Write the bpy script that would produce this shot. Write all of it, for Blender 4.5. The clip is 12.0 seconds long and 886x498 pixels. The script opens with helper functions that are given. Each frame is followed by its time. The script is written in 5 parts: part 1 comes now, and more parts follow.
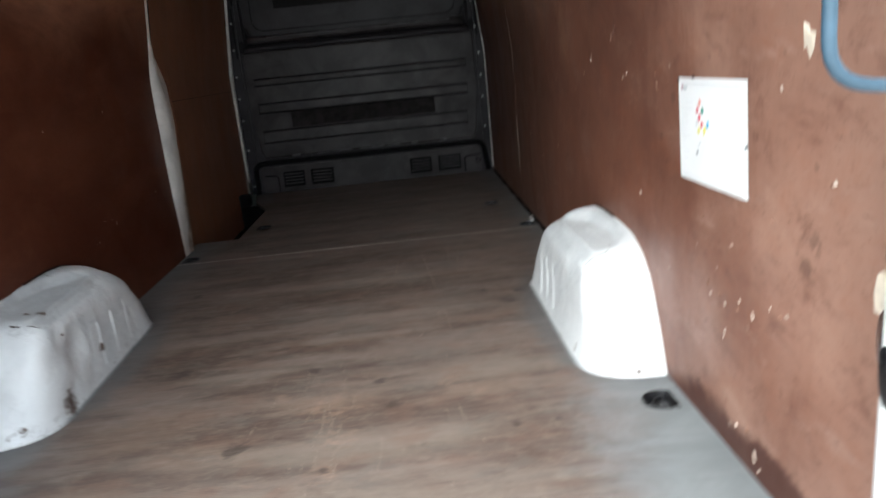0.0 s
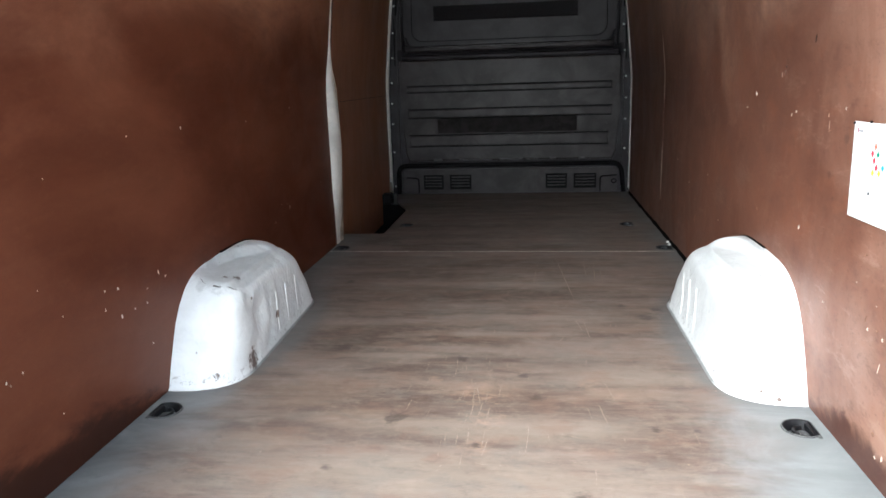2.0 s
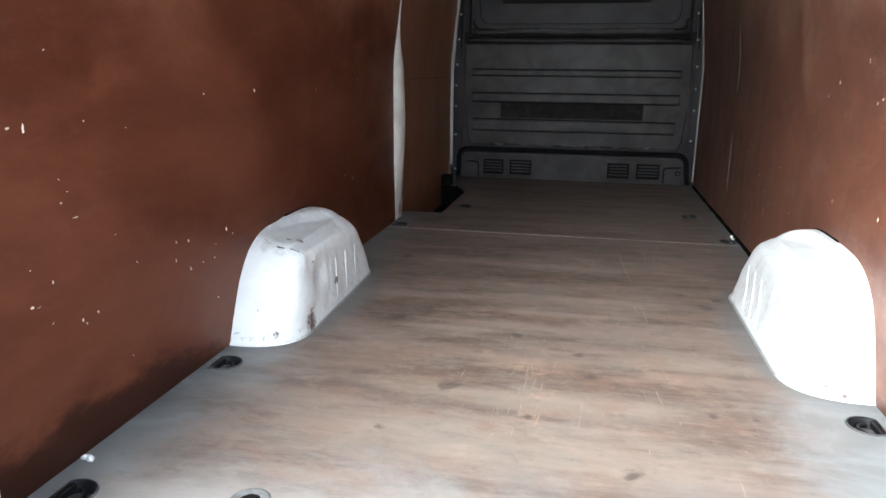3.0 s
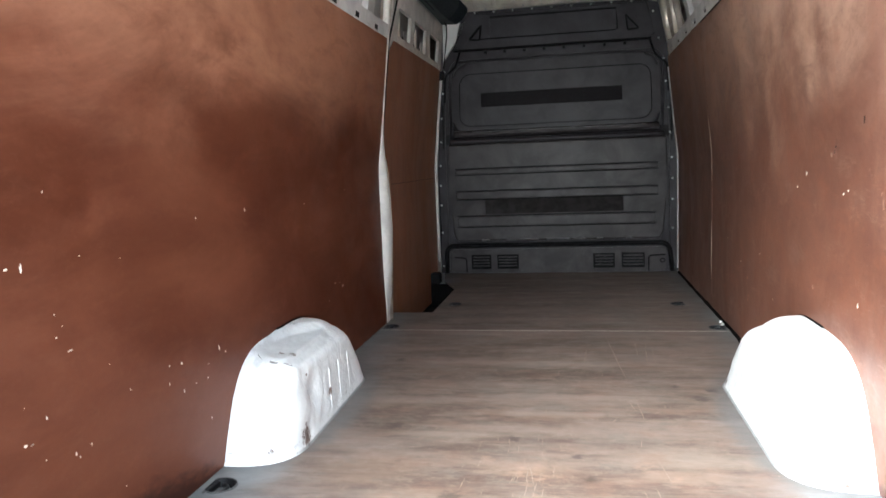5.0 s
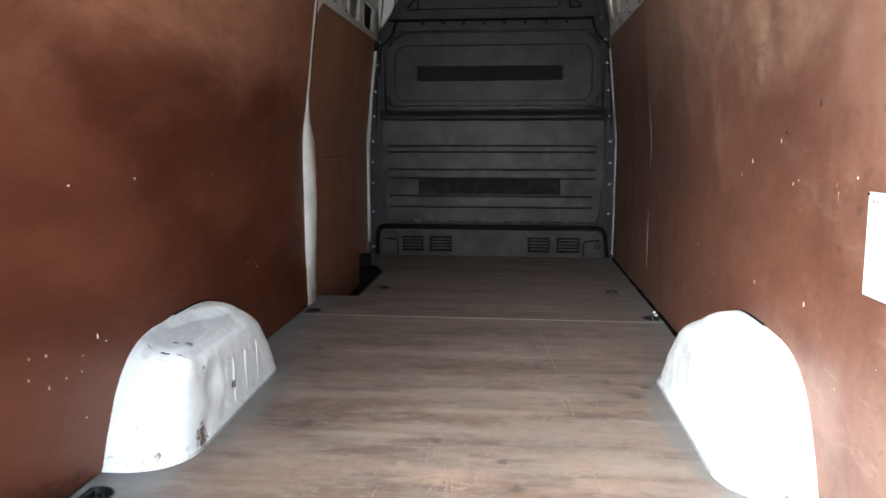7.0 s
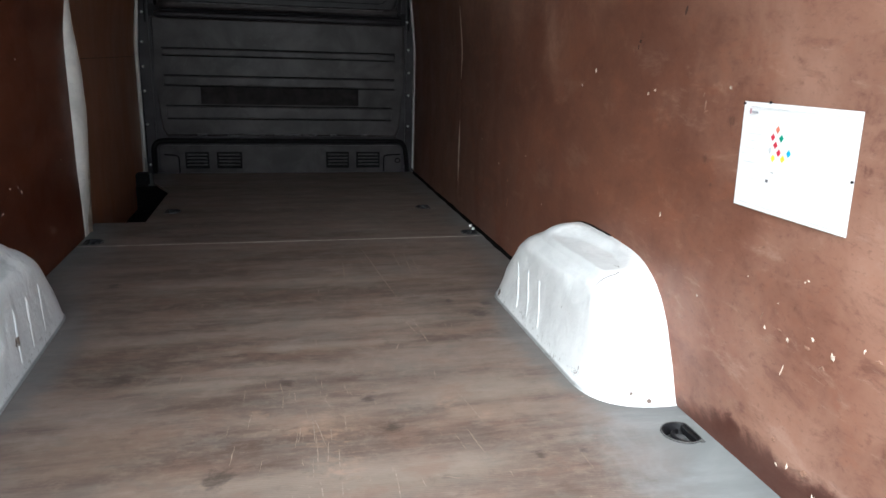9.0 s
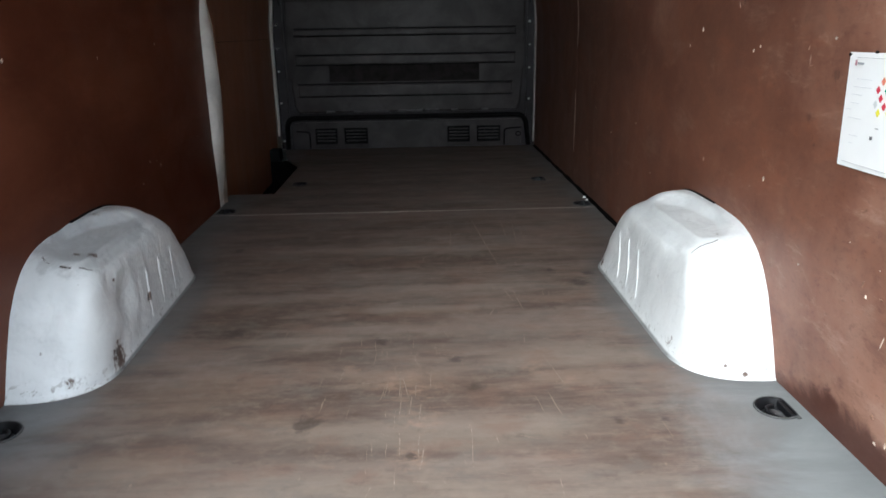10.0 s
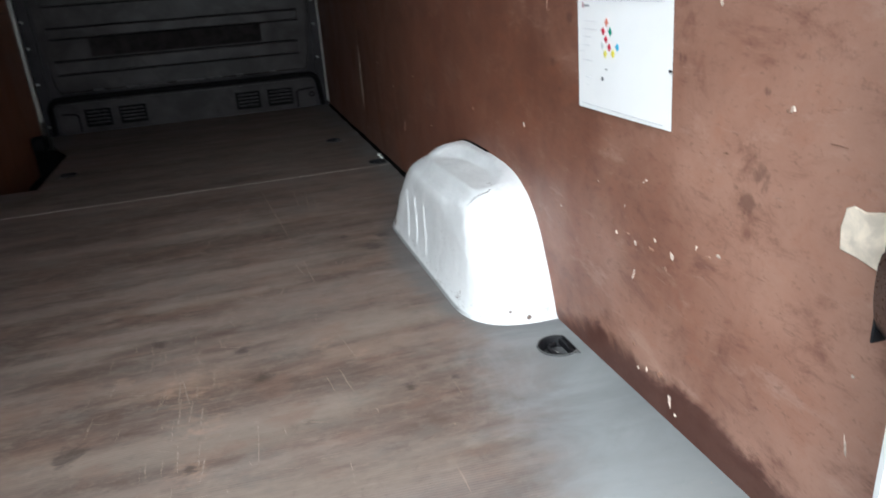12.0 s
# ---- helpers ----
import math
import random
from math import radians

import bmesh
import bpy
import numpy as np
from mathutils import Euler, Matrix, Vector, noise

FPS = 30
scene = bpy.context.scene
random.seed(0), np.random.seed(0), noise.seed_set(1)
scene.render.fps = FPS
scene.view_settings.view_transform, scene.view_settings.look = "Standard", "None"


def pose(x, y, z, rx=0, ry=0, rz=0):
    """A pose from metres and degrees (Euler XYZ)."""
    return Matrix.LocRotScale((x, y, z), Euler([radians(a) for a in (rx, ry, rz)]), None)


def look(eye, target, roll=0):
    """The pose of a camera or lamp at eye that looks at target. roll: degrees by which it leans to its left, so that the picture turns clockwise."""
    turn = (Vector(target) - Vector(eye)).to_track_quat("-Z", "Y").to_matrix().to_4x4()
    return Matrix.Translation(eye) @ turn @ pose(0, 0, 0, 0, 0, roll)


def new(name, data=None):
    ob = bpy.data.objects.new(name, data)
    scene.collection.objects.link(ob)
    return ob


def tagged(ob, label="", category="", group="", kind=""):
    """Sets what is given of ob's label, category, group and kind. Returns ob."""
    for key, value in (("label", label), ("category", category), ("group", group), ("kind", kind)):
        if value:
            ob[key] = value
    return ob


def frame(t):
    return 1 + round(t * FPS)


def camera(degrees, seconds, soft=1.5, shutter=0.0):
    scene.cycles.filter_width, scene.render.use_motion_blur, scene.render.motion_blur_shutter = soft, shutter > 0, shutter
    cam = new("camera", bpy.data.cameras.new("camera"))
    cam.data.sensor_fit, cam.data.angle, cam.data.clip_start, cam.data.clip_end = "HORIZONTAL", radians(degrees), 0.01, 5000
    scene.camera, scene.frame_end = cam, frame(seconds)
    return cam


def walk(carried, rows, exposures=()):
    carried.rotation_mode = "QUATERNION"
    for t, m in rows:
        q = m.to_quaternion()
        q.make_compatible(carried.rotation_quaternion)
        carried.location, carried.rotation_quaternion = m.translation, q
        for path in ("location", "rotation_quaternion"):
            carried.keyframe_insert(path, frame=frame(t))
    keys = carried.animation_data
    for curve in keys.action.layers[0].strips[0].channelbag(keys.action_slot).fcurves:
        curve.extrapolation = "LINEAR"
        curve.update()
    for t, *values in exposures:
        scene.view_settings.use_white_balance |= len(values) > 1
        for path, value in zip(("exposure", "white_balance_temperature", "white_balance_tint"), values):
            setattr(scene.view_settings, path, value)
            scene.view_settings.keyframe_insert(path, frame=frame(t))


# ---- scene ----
from mathutils.bvhtree import BVHTree
cam = camera(64.0, 12.0, 1.5, 0.4)
PATH = [
    (0, (0.297, -0.682, 0.82), (0.352, 1.25, 0.301), -5.9),
    (0.1, (0.295, -0.692, 0.819), (0.366, 1.252, 0.354), -2.7),
    (0.3, (0.239, -0.735, 0.866), (0.163, 1.225, 0.476), -1.6),
    (0.5, (0.19, -0.759, 0.853), (0.056, 1.197, 0.458), -2.1),
    (1, (0.161, -0.774, 0.854), (0.013, 1.177, 0.439), -2.2),
    (1.5, (0.173, -0.819, 0.857), (-0.075, 1.113, 0.4), -2.2),
    (2, (0.165, -0.853, 0.847), (-0.083, 1.076, 0.381), -1.8),
    (2.5, (0.159, -0.865, 0.808), (-0.125, 1.035, 0.254), 1.9),
    (2.6, (0.149, -0.861, 0.804), (-0.151, 1.029, 0.253), 1.9),
    (2.7, (0.138, -0.872, 0.799), (-0.216, 1.022, 0.261), 1.5),
    (4.3, (0.148, -0.874, 0.823), (-0.241, 1.044, 0.408), -1.7),
    (4.5, (0.14, -0.896, 0.836), (-0.232, 1.033, 0.458), -2.3),
    (4.8, (0.142, -0.894, 0.846), (-0.223, 1.047, 0.565), -1.7),
    (5, (0.15, -0.897, 0.85), (-0.221, 1.054, 0.61), -2.3),
    (5.5, (0.165, -0.89, 0.864), (-0.225, 1.063, 0.681), -3.0),
    (6, (0.165, -0.879, 0.857), (-0.184, 1.079, 0.638), -3.4),
    (6.5, (0.197, -0.808, 0.838), (-0.116, 1.142, 0.521), -2.1),
    (6.7, (0.194, -0.742, 0.826), (-0.069, 1.193, 0.529), -1.3),
    (7, (0.159, -0.68, 0.83), (-0.036, 1.288, 0.53), 0.0),
    (7.2, (0.135, -0.638, 0.830), (0.017, 1.318, 0.489), -0.3),
    (7.5, (0.089, -0.589, 0.811), (0.201, 1.374, 0.447), 2.4),
    (7.7, (0.045, -0.567, 0.819), (0.322, 1.377, 0.436), 1.6),
    (9.3, (-0.052, -0.46, 0.799), (0.393, 1.413, 0.257), 1.8),
    (9.5, (-0.026, -0.466, 0.801), (0.278, 1.431, 0.248), -0.6),
    (10, (0.062, -0.517, 0.781), (0.125, 1.393, 0.191), -0.9),
    (10.3, (0.114, -0.548, 0.790), (0.137, 1.366, 0.149), -0.9),
    (10.5, (0.167, -0.54, 0.774), (0.21, 1.351, 0.125), -2.2),
    (10.8, (0.211, -0.495, 0.756), (0.393, 1.368, 0.034), -2.3),
    (11, (0.232, -0.44, 0.76), (0.587, 1.378, 0.007), -2.8),
    (11.2, (0.231, -0.418, 0.763), (0.738, 1.382, -0.016), -3.9),
    (11.5, (0.24, -0.41, 0.79), (0.724, 1.388, 0.06), -5.8),
    (11.8, (0.191, -0.435, 0.784), (0.768, 1.352, 0.012), -4.2),
    (12, (0.204, -0.46, 0.787), (0.716, 1.332, 0.061), -4.2),
]
EXPOSURE = [(0.0, 0.76, 6050), (0.5, 1.06, 6050), (1.5, 1.42, 6050), (2.5, 1.52, 6000), (4.5, 1.85, 6020), (5.5, 2.28, 6050), (6.5, 1.97, 6050), (7.5, 1.65, 6050), (9.5, 0.78, 5950), (10.5, 0.52, 6000), (11.2, 0.42, 6000), (12.0, 0.5, 5850)]
walk(cam, [(t, look(eye, target, roll)) for t, eye, target, roll in PATH], [(t, e, k, 4) for t, e, k in EXPOSURE])


# ---- light ----
SUN_FROM = Vector((-0.27, -0.61, 0.70)).normalized()
world = bpy.data.worlds.new("overcast_sky")
scene.world = world
world.use_nodes = True
wn = world.node_tree.nodes
sky = wn.new("ShaderNodeTexSky")
sky.sky_type = "NISHITA"
sky.sun_disc = False
sky.sun_elevation = math.asin(SUN_FROM.z)
sky.sun_rotation = math.atan2(SUN_FROM.x, SUN_FROM.y)
sky.air_density, sky.dust_density, sky.ozone_density = 1.0, 2.0, 1.0
wn["Background"].inputs["Strength"].default_value = 0.25
haze = wn.new("ShaderNodeHueSaturation")
haze.inputs["Saturation"].default_value = 0.5
world.node_tree.links.new(sky.outputs[0], haze.inputs["Color"])
world.node_tree.links.new(haze.outputs[0], wn["Background"].inputs["Color"])

sun_data = bpy.data.lights.new("sun", "SUN")
sun_data.energy, sun_data.angle, sun_data.color = 4.2, radians(60), (1.0, 0.985, 0.96)
sun = new("sun", sun_data)
sun.matrix_world = look(SUN_FROM * 20, (0, 0, 0))


# ---- materials ----
class Nodes:
    """A small writer of node materials."""

    def __init__(self, name, rough=0.5, metal=0.0, spec=0.5):
        self.m = bpy.data.materials.new(name)
        self.m.use_nodes = True
        self.t = self.m.node_tree
        self.b = self.t.nodes["Principled BSDF"]
        self.b.inputs["Roughness"].default_value = rough
        self.b.inputs["Metallic"].default_value = metal
        self.b.inputs["Specular IOR Level"].default_value = spec
        self.co = self.t.nodes.new("ShaderNodeTexCoord").outputs["Object"]

    def put(self, value, socket):
        if isinstance(value, bpy.types.NodeSocket):
            self.t.links.new(value, socket)
        elif isinstance(value, tuple) and len(value) == 3 and socket.type == "RGBA":
            socket.default_value = (*value, 1)
        else:
            socket.default_value = value

    def at(self, scale=(1, 1, 1), shift=(0, 0, 0), turn=(0, 0, 0)):
        n = self.t.nodes.new("ShaderNodeMapping")
        n.inputs["Scale"].default_value = scale
        n.inputs["Location"].default_value = shift
        n.inputs["Rotation"].default_value = [radians(a) for a in turn]
        self.t.links.new(self.co, n.inputs["Vector"])
        return n.outputs[0]

    def noise(self, size, co=None, detail=4.0, rough=0.55, warp=0.0):
        n = self.t.nodes.new("ShaderNodeTexNoise")
        n.inputs["Scale"].default_value = size
        n.inputs["Detail"].default_value = detail
        n.inputs["Roughness"].default_value = rough
        n.inputs["Distortion"].default_value = warp
        self.t.links.new(self.co if co is None else co, n.inputs["Vector"])
        return n.outputs["Fac"]

    def ramp(self, value, a, b, lo=0.0, hi=1.0):
        n = self.t.nodes.new("ShaderNodeMapRange")
        n.interpolation_type = "SMOOTHSTEP"
        for key, v in (("Value", value), ("From Min", a), ("From Max", b), ("To Min", lo), ("To Max", hi)):
            self.put(v, n.inputs[key])
        return n.outputs[0]

    def math(self, op, a, b=0.0):
        n = self.t.nodes.new("ShaderNodeMath")
        n.operation = op
        self.put(a, n.inputs[0]), self.put(b, n.inputs[1])
        return n.outputs[0]

    def mix(self, fac, a, b, blend="MIX"):
        n = self.t.nodes.new("ShaderNodeMix")
        n.data_type, n.blend_type = "RGBA", blend
        self.put(fac, n.inputs[0]), self.put(a, n.inputs[6]), self.put(b, n.inputs[7])
        return n.outputs[2]

    def axis(self, which):
        n = self.t.nodes.new("ShaderNodeSeparateXYZ")
        self.t.links.new(self.co, n.inputs[0])
        return n.outputs[which]

    def near(self, point, radius, warp, soft=0.75, wobble=4.5):
        """1 within radius of a point, with a ragged rim."""
        n = self.t.nodes.new("ShaderNodeVectorMath")
        n.operation = "DISTANCE"
        self.t.links.new(self.co, n.inputs[0])
        n.inputs[1].default_value = point
        ragged = self.math("ADD", n.outputs["Value"], self.math("MULTIPLY", self.math("SUBTRACT", warp, 0.5), radius * wobble))
        return self.ramp(ragged, radius * soft, radius, 1.0, 0.0)

    def oval(self, cx, cy, ax, ay, warp, ragged=0.9, soft=0.55):
        """1 within a flat oval of half-widths ax, ay, with a ragged, soft rim."""
        n = self.t.nodes.new("ShaderNodeVectorMath")
        n.operation = "LENGTH"
        self.t.links.new(self.at((1 / ax, 1 / ay, 0), (-cx / ax, -cy / ay, 0)), n.inputs[0])
        return self.ramp(self.math("ADD", n.outputs["Value"], self.math("MULTIPLY", self.math("SUBTRACT", warp, 0.5), ragged * 2)), 1.0 - soft, 1.0 + soft, 1.0, 0.0)

    def any(self, parts):
        out = parts[0]
        for p in parts[1:]:
            out = self.math("MAXIMUM", out, p)
        return out

    def bump(self, height, strength=0.3, distance=0.002):
        n = self.t.nodes.new("ShaderNodeBump")
        n.inputs["Strength"].default_value = strength
        n.inputs["Distance"].default_value = distance
        self.t.links.new(height, n.inputs["Height"])
        self.t.links.new(n.outputs[0], self.b.inputs["Normal"])

    def done(self, color, rough=None):
        self.put(color, self.b.inputs["Base Color"])
        if rough is not None:
            self.put(rough, self.b.inputs["Roughness"])
        return self.m


def wall_ply(name, tint=1.0, worn=0.0, haze=0.6, fade=0.0, spec=0.4, pale=(0.40, 0.205, 0.120), runs=1.0, faded=(0.27, 0.135, 0.074), along=1.0, deep=0.0, stained=1.0):
    """Reddish-brown phenolic film on plywood, hazed and scuffed."""
    n = Nodes(name, 0.4, 0.0, spec)
    big = n.noise(2.3, n.at((1, 0.8 * along, 0.9)), 5, 0.6, 0.6)
    mid = n.noise(4.2, n.at((1, 0.9 * along, 0.75 + 0.5 * (1 - along)), (3, 1, 2)), 5, 0.62, 0.5)
    drip = n.noise(5.5, n.at((1, along, 0.24 + 0.7 * (1 - along)), (5, 2, 2)), 6, 0.62, 0.5)
    blot = n.noise(13, n.at((1, 0.8 * along, 1.0), (2, 6, 4)), 6, 0.70, 0.5)
    fine = n.noise(95, n.at((1, 0.6, 1)), 5, 0.72)
    # hard use shows low down and near the doors
    used = n.math("MULTIPLY", n.ramp(n.axis(1), 1.5, 0.6, 0.30, 1.0), n.ramp(n.axis(2), 1.05, 0.75, 0.35, 1.0))
    scuff = n.noise(26, n.at((1, 0.34, 1.9), (7, 3, 1), (14, 0, 0)), 7, 0.76, 0.3)
    rub = n.noise(8.5, n.at((1, 0.55, 1.5), (1, 8, 3), (-9, 0, 0)), 7, 0.72, 0.4)
    base = n.mix(n.ramp(big, 0.34, 0.68), (0.118 * tint, 0.0315 * tint, 0.0152 * tint), (0.198 * tint, 0.063 * tint, 0.032 * tint))
    base = n.mix(n.ramp(mid, 0.48, 0.72, 0, 0.55), base, (0.245 * tint, 0.080 * tint, 0.042 * tint))
    base = n.mix(n.ramp(mid, 0.44, 0.28, 0, 0.40 * along), base, (0.082 * tint, 0.024 * tint, 0.012 * tint))
    base = n.mix(n.ramp(drip, 0.54, 0.74, 0, 0.22 * runs), base, (0.24 * tint, 0.094 * tint, 0.050 * tint))
    base = n.mix(n.ramp(drip, 0.44, 0.28, 0, 0.24 * runs), base, (0.075 * tint, 0.024 * tint, 0.013 * tint))
    if fade:
        base = n.mix(fade, base, faded)
    # darker, greyer brown towards the front end
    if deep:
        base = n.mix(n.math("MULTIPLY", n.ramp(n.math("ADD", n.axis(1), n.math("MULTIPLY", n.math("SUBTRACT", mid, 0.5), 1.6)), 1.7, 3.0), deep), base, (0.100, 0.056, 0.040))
    # film rubbed dull and pale near the rear doors where loads scrape past, and in clouds that run down from the top;
    # the clouds also paint in the brighter upper walls
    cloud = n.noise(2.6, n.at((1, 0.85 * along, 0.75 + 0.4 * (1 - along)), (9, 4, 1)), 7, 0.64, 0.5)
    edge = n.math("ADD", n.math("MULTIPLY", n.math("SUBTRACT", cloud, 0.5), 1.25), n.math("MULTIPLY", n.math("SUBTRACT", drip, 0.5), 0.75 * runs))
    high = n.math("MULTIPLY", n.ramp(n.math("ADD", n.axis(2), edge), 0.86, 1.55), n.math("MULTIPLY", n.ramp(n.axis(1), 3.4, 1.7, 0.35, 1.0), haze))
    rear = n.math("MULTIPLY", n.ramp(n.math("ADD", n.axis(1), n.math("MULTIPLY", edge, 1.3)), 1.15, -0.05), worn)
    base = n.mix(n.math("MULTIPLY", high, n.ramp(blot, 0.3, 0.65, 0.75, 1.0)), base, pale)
    base = n.mix(n.math("MULTIPLY", rear, n.ramp(blot, 0.3, 0.65, 0.72, 1.0)), base, (0.465, 0.280, 0.205))
    base = n.mix(n.ramp(blot, 0.50, 0.72, 0, 0.25 + 0.15 * worn), base, (0.26 * tint, 0.095 * tint, 0.050 * tint))
    base = n.mix(n.math("MULTIPLY", n.ramp(blot, 0.47, 0.30), n.math("ADD", n.math("MULTIPLY", used, 0.42 * worn), 0.22)), base, (0.110, 0.032 + 0.014 * worn, 0.018 + 0.016 * worn))
    base = n.mix(n.math("MULTIPLY", n.ramp(rub, 0.53, 0.68), n.math("ADD", n.math("MULTIPLY", used, 0.44 * worn), 0.010 + 0.04 * worn)), base, (0.45, 0.30, 0.235))
    base = n.mix(n.math("MULTIPLY", n.ramp(rub, 0.46, 0.30), n.math("ADD", n.math("MULTIPLY", used, 0.62 * worn), 0.12)), base, (0.120, 0.035 + 0.015 * worn, 0.020 + 0.018 * worn))
    base = n.mix(n.math("MULTIPLY", n.ramp(scuff, 0.60, 0.76), n.math("ADD", n.math("MULTIPLY", used, 0.36 * worn), 0.006 + 0.03 * worn)), base, (0.52, 0.39, 0.33))
    base = n.mix(n.math("MULTIPLY", n.ramp(scuff, 0.40, 0.27), n.math("ADD", n.math("MULTIPLY", used, 0.46 * worn), 0.14)), base, (0.080, 0.032, 0.024))
    base = n.mix(n.ramp(fine, 0.50, 0.80, 0, 0.14 + 0.12 * worn), base, (0.27 * tint, 0.13 * tint, 0.085 * tint))
    base = n.mix(n.math("MULTIPLY", n.ramp(fine, 0.46, 0.26), n.math("ADD", n.math("MULTIPLY", used, 0.30 * worn), 0.16)), base, (0.060, 0.022, 0.015))
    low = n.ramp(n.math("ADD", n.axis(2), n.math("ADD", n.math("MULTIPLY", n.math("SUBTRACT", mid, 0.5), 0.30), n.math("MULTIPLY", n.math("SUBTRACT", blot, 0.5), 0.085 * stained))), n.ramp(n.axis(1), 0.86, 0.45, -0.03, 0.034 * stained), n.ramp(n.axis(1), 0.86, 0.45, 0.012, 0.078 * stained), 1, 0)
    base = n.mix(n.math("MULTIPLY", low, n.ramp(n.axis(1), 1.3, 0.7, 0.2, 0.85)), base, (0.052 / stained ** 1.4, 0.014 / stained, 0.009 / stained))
    smudge = n.noise(30, None, 5, 0.7, 0.5)
    spots = ((0.321, 0.469, 0.026), (0.296, 0.500, 0.024), (1.269, 0.854, 0.018), (0.477, 0.643, 0.012), (0.30, 0.615, 0.007), (1.10, 0.90, 0.010), (0.93, 0.60, 0.016), (0.86, 0.69, 0.013), (0.90, 0.545, 0.010))
    base = n.mix(n.math("MULTIPLY", n.any([n.near((0.87, y, z), r, smudge, 0.0, 4.5) for y, z, r in spots]), 0.5), base, (0.050, 0.020, 0.015))
    n.bump(n.math("ADD", n.math("MULTIPLY", mid, 1.0), n.math("MULTIPLY", scuff, 0.2)), 0.3, 0.003)
    return n.done(base, n.ramp(drip, 0.3, 0.75, 0.40, 0.58))


def floor_ply():
    """Grey film-faced plywood, worn to brown wood down the middle, with bands across."""
    n = Nodes("worn_floor_ply", 0.5, 0.0, 0.30)
    band = n.noise(1.9, n.at((0.48, 3.2, 1)), 7, 0.70, 0.1)
    mottle = n.noise(14, n.at((1.0, 1.25, 1), (2, 7, 0)), 8, 0.76, 0.2)
    streak = n.noise(6.0, n.at((0.8, 1.9, 1), (1, 4, 0)), 7, 0.70, 0.1)
    grain = n.noise(60, n.at((0.22, 2.0, 1)), 4, 0.7, 0.3)
    rub = n.noise(30, n.at((0.75, 1.6, 1), (6, 1, 0)), 7, 0.76, 0.4)
    blot = n.noise(3.4, n.at((1, 1.5, 1), (4, 2, 0)), 5, 0.62, 0.8)
    rose = n.noise(5.2, n.at((0.7, 1.7, 1), (8, 3, 0)), 6, 0.66, 0.2)
    fine = n.noise(170, n.at((0.7, 1, 1)), 3, 0.7)
    wob = n.math("MULTIPLY", n.math("SUBTRACT", blot, 0.5), 0.26)
    film = n.ramp(n.math("ADD", n.math("ADD", n.math("ABSOLUTE", n.axis(0)), wob), n.math("ADD", n.math("MULTIPLY", n.ramp(n.axis(1), 1.5, 0.6, 0, 0.11), n.ramp(n.axis(0), -0.3, 0.3, 0.35, 1.0)), n.math("MULTIPLY", n.ramp(n.axis(0), 0.2, 0.6), n.ramp(n.axis(1), 0.8, 0.3, -0.03, 0.06)))), 0.63, 0.89)
    ends = n.ramp(n.math("ADD", n.axis(1), n.math("MULTIPLY", n.math("SUBTRACT", blot, 0.5), 1.0)), 0.50, 0.10, 0, 0.60)
    front = n.ramp(n.math("ADD", n.axis(1), n.math("MULTIPLY", n.math("SUBTRACT", blot, 0.5), 1.0)), 2.3, 3.2, 0, 0.08)
    film = n.any([film, ends, front])
    wood = n.mix(n.ramp(band, 0.36, 0.62), (0.080, 0.0535, 0.042), (0.163, 0.125, 0.105))
    wide = n.noise(4.2, n.at((0.62, 2.1, 1), (7, 5, 0)), 7, 0.70, 0.2)
    dash = n.noise(20, n.at((0.26, 2.3, 1), (5, 8, 0)), 6, 0.74, 0.15)
    wood = n.mix(n.ramp(wide, 0.53, 0.60, 0, 0.36), wood, (0.208, 0.170, 0.147))
    wood = n.mix(n.ramp(wide, 0.46, 0.39, 0, 0.30), wood, (0.066, 0.044, 0.034))
    wood = n.mix(n.ramp(rose, 0.48, 0.64, 0, 0.45), wood, (0.178, 0.125, 0.100))
    wood = n.mix(n.ramp(blot, 0.50, 0.70, 0, 0.35), wood, (0.130, 0.111, 0.097))
    # broad bands of wear across the boards, each with its own shape
    ragged = n.noise(8, n.at((0.6, 1.8, 1), (3, 9, 0)), 7, 0.7, 0.3)
    dark = ((-0.40, 2.16, 0.34, 0.050), (-0.18, 1.83, 0.44, 0.085), (-0.47, 1.33, 0.18, 0.045), (-0.24, 1.115, 0.17, 0.034), (0.58, 1.62, 0.11, 0.035), (0.15, 2.32, 0.45, 0.03))
    light = ((0.13, 1.60, 0.30, 0.028), (-0.24, 1.22, 0.15, 0.024), (0.44, 1.09, 0.17, 0.06), (-0.05, 0.52, 0.5, 0.10), (0.20, 2.02, 0.35, 0.04), (0.05, 1.42, 0.22, 0.022), (0.12, 0.75, 0.32, 0.06))
    wood = n.mix(n.math("MULTIPLY", n.any([n.oval(*o, ragged) for o in dark]), 0.55), wood, (0.060, 0.039, 0.029))
    wood = n.mix(n.math("MULTIPLY", n.any([n.oval(*o, ragged) for o in light]), 0.5), wood, (0.225, 0.188, 0.154))
    warm = ((-0.44, 0.95, 0.17, 0.10), (-0.30, 0.80, 0.10, 0.05), (0.02, 0.98, 0.14, 0.05), (0.42, 0.98, 0.10, 0.04), (-0.52, 0.66, 0.12, 0.05))
    wood = n.mix(n.math("MULTIPLY", n.any([n.oval(*o, ragged) for o in warm]), 0.42), wood, (0.218, 0.156, 0.118))
    hue = n.noise(6.5, n.at((0.8, 1.6, 1), (11, 2, 0)), 6, 0.66, 0.25)
    wood = n.mix(n.ramp(hue, 0.52, 0.64, 0, 0.45), wood, (0.165, 0.103, 0.078))
    wood = n.mix(n.ramp(hue, 0.47, 0.36, 0, 0.45), wood, (0.135, 0.120, 0.106))
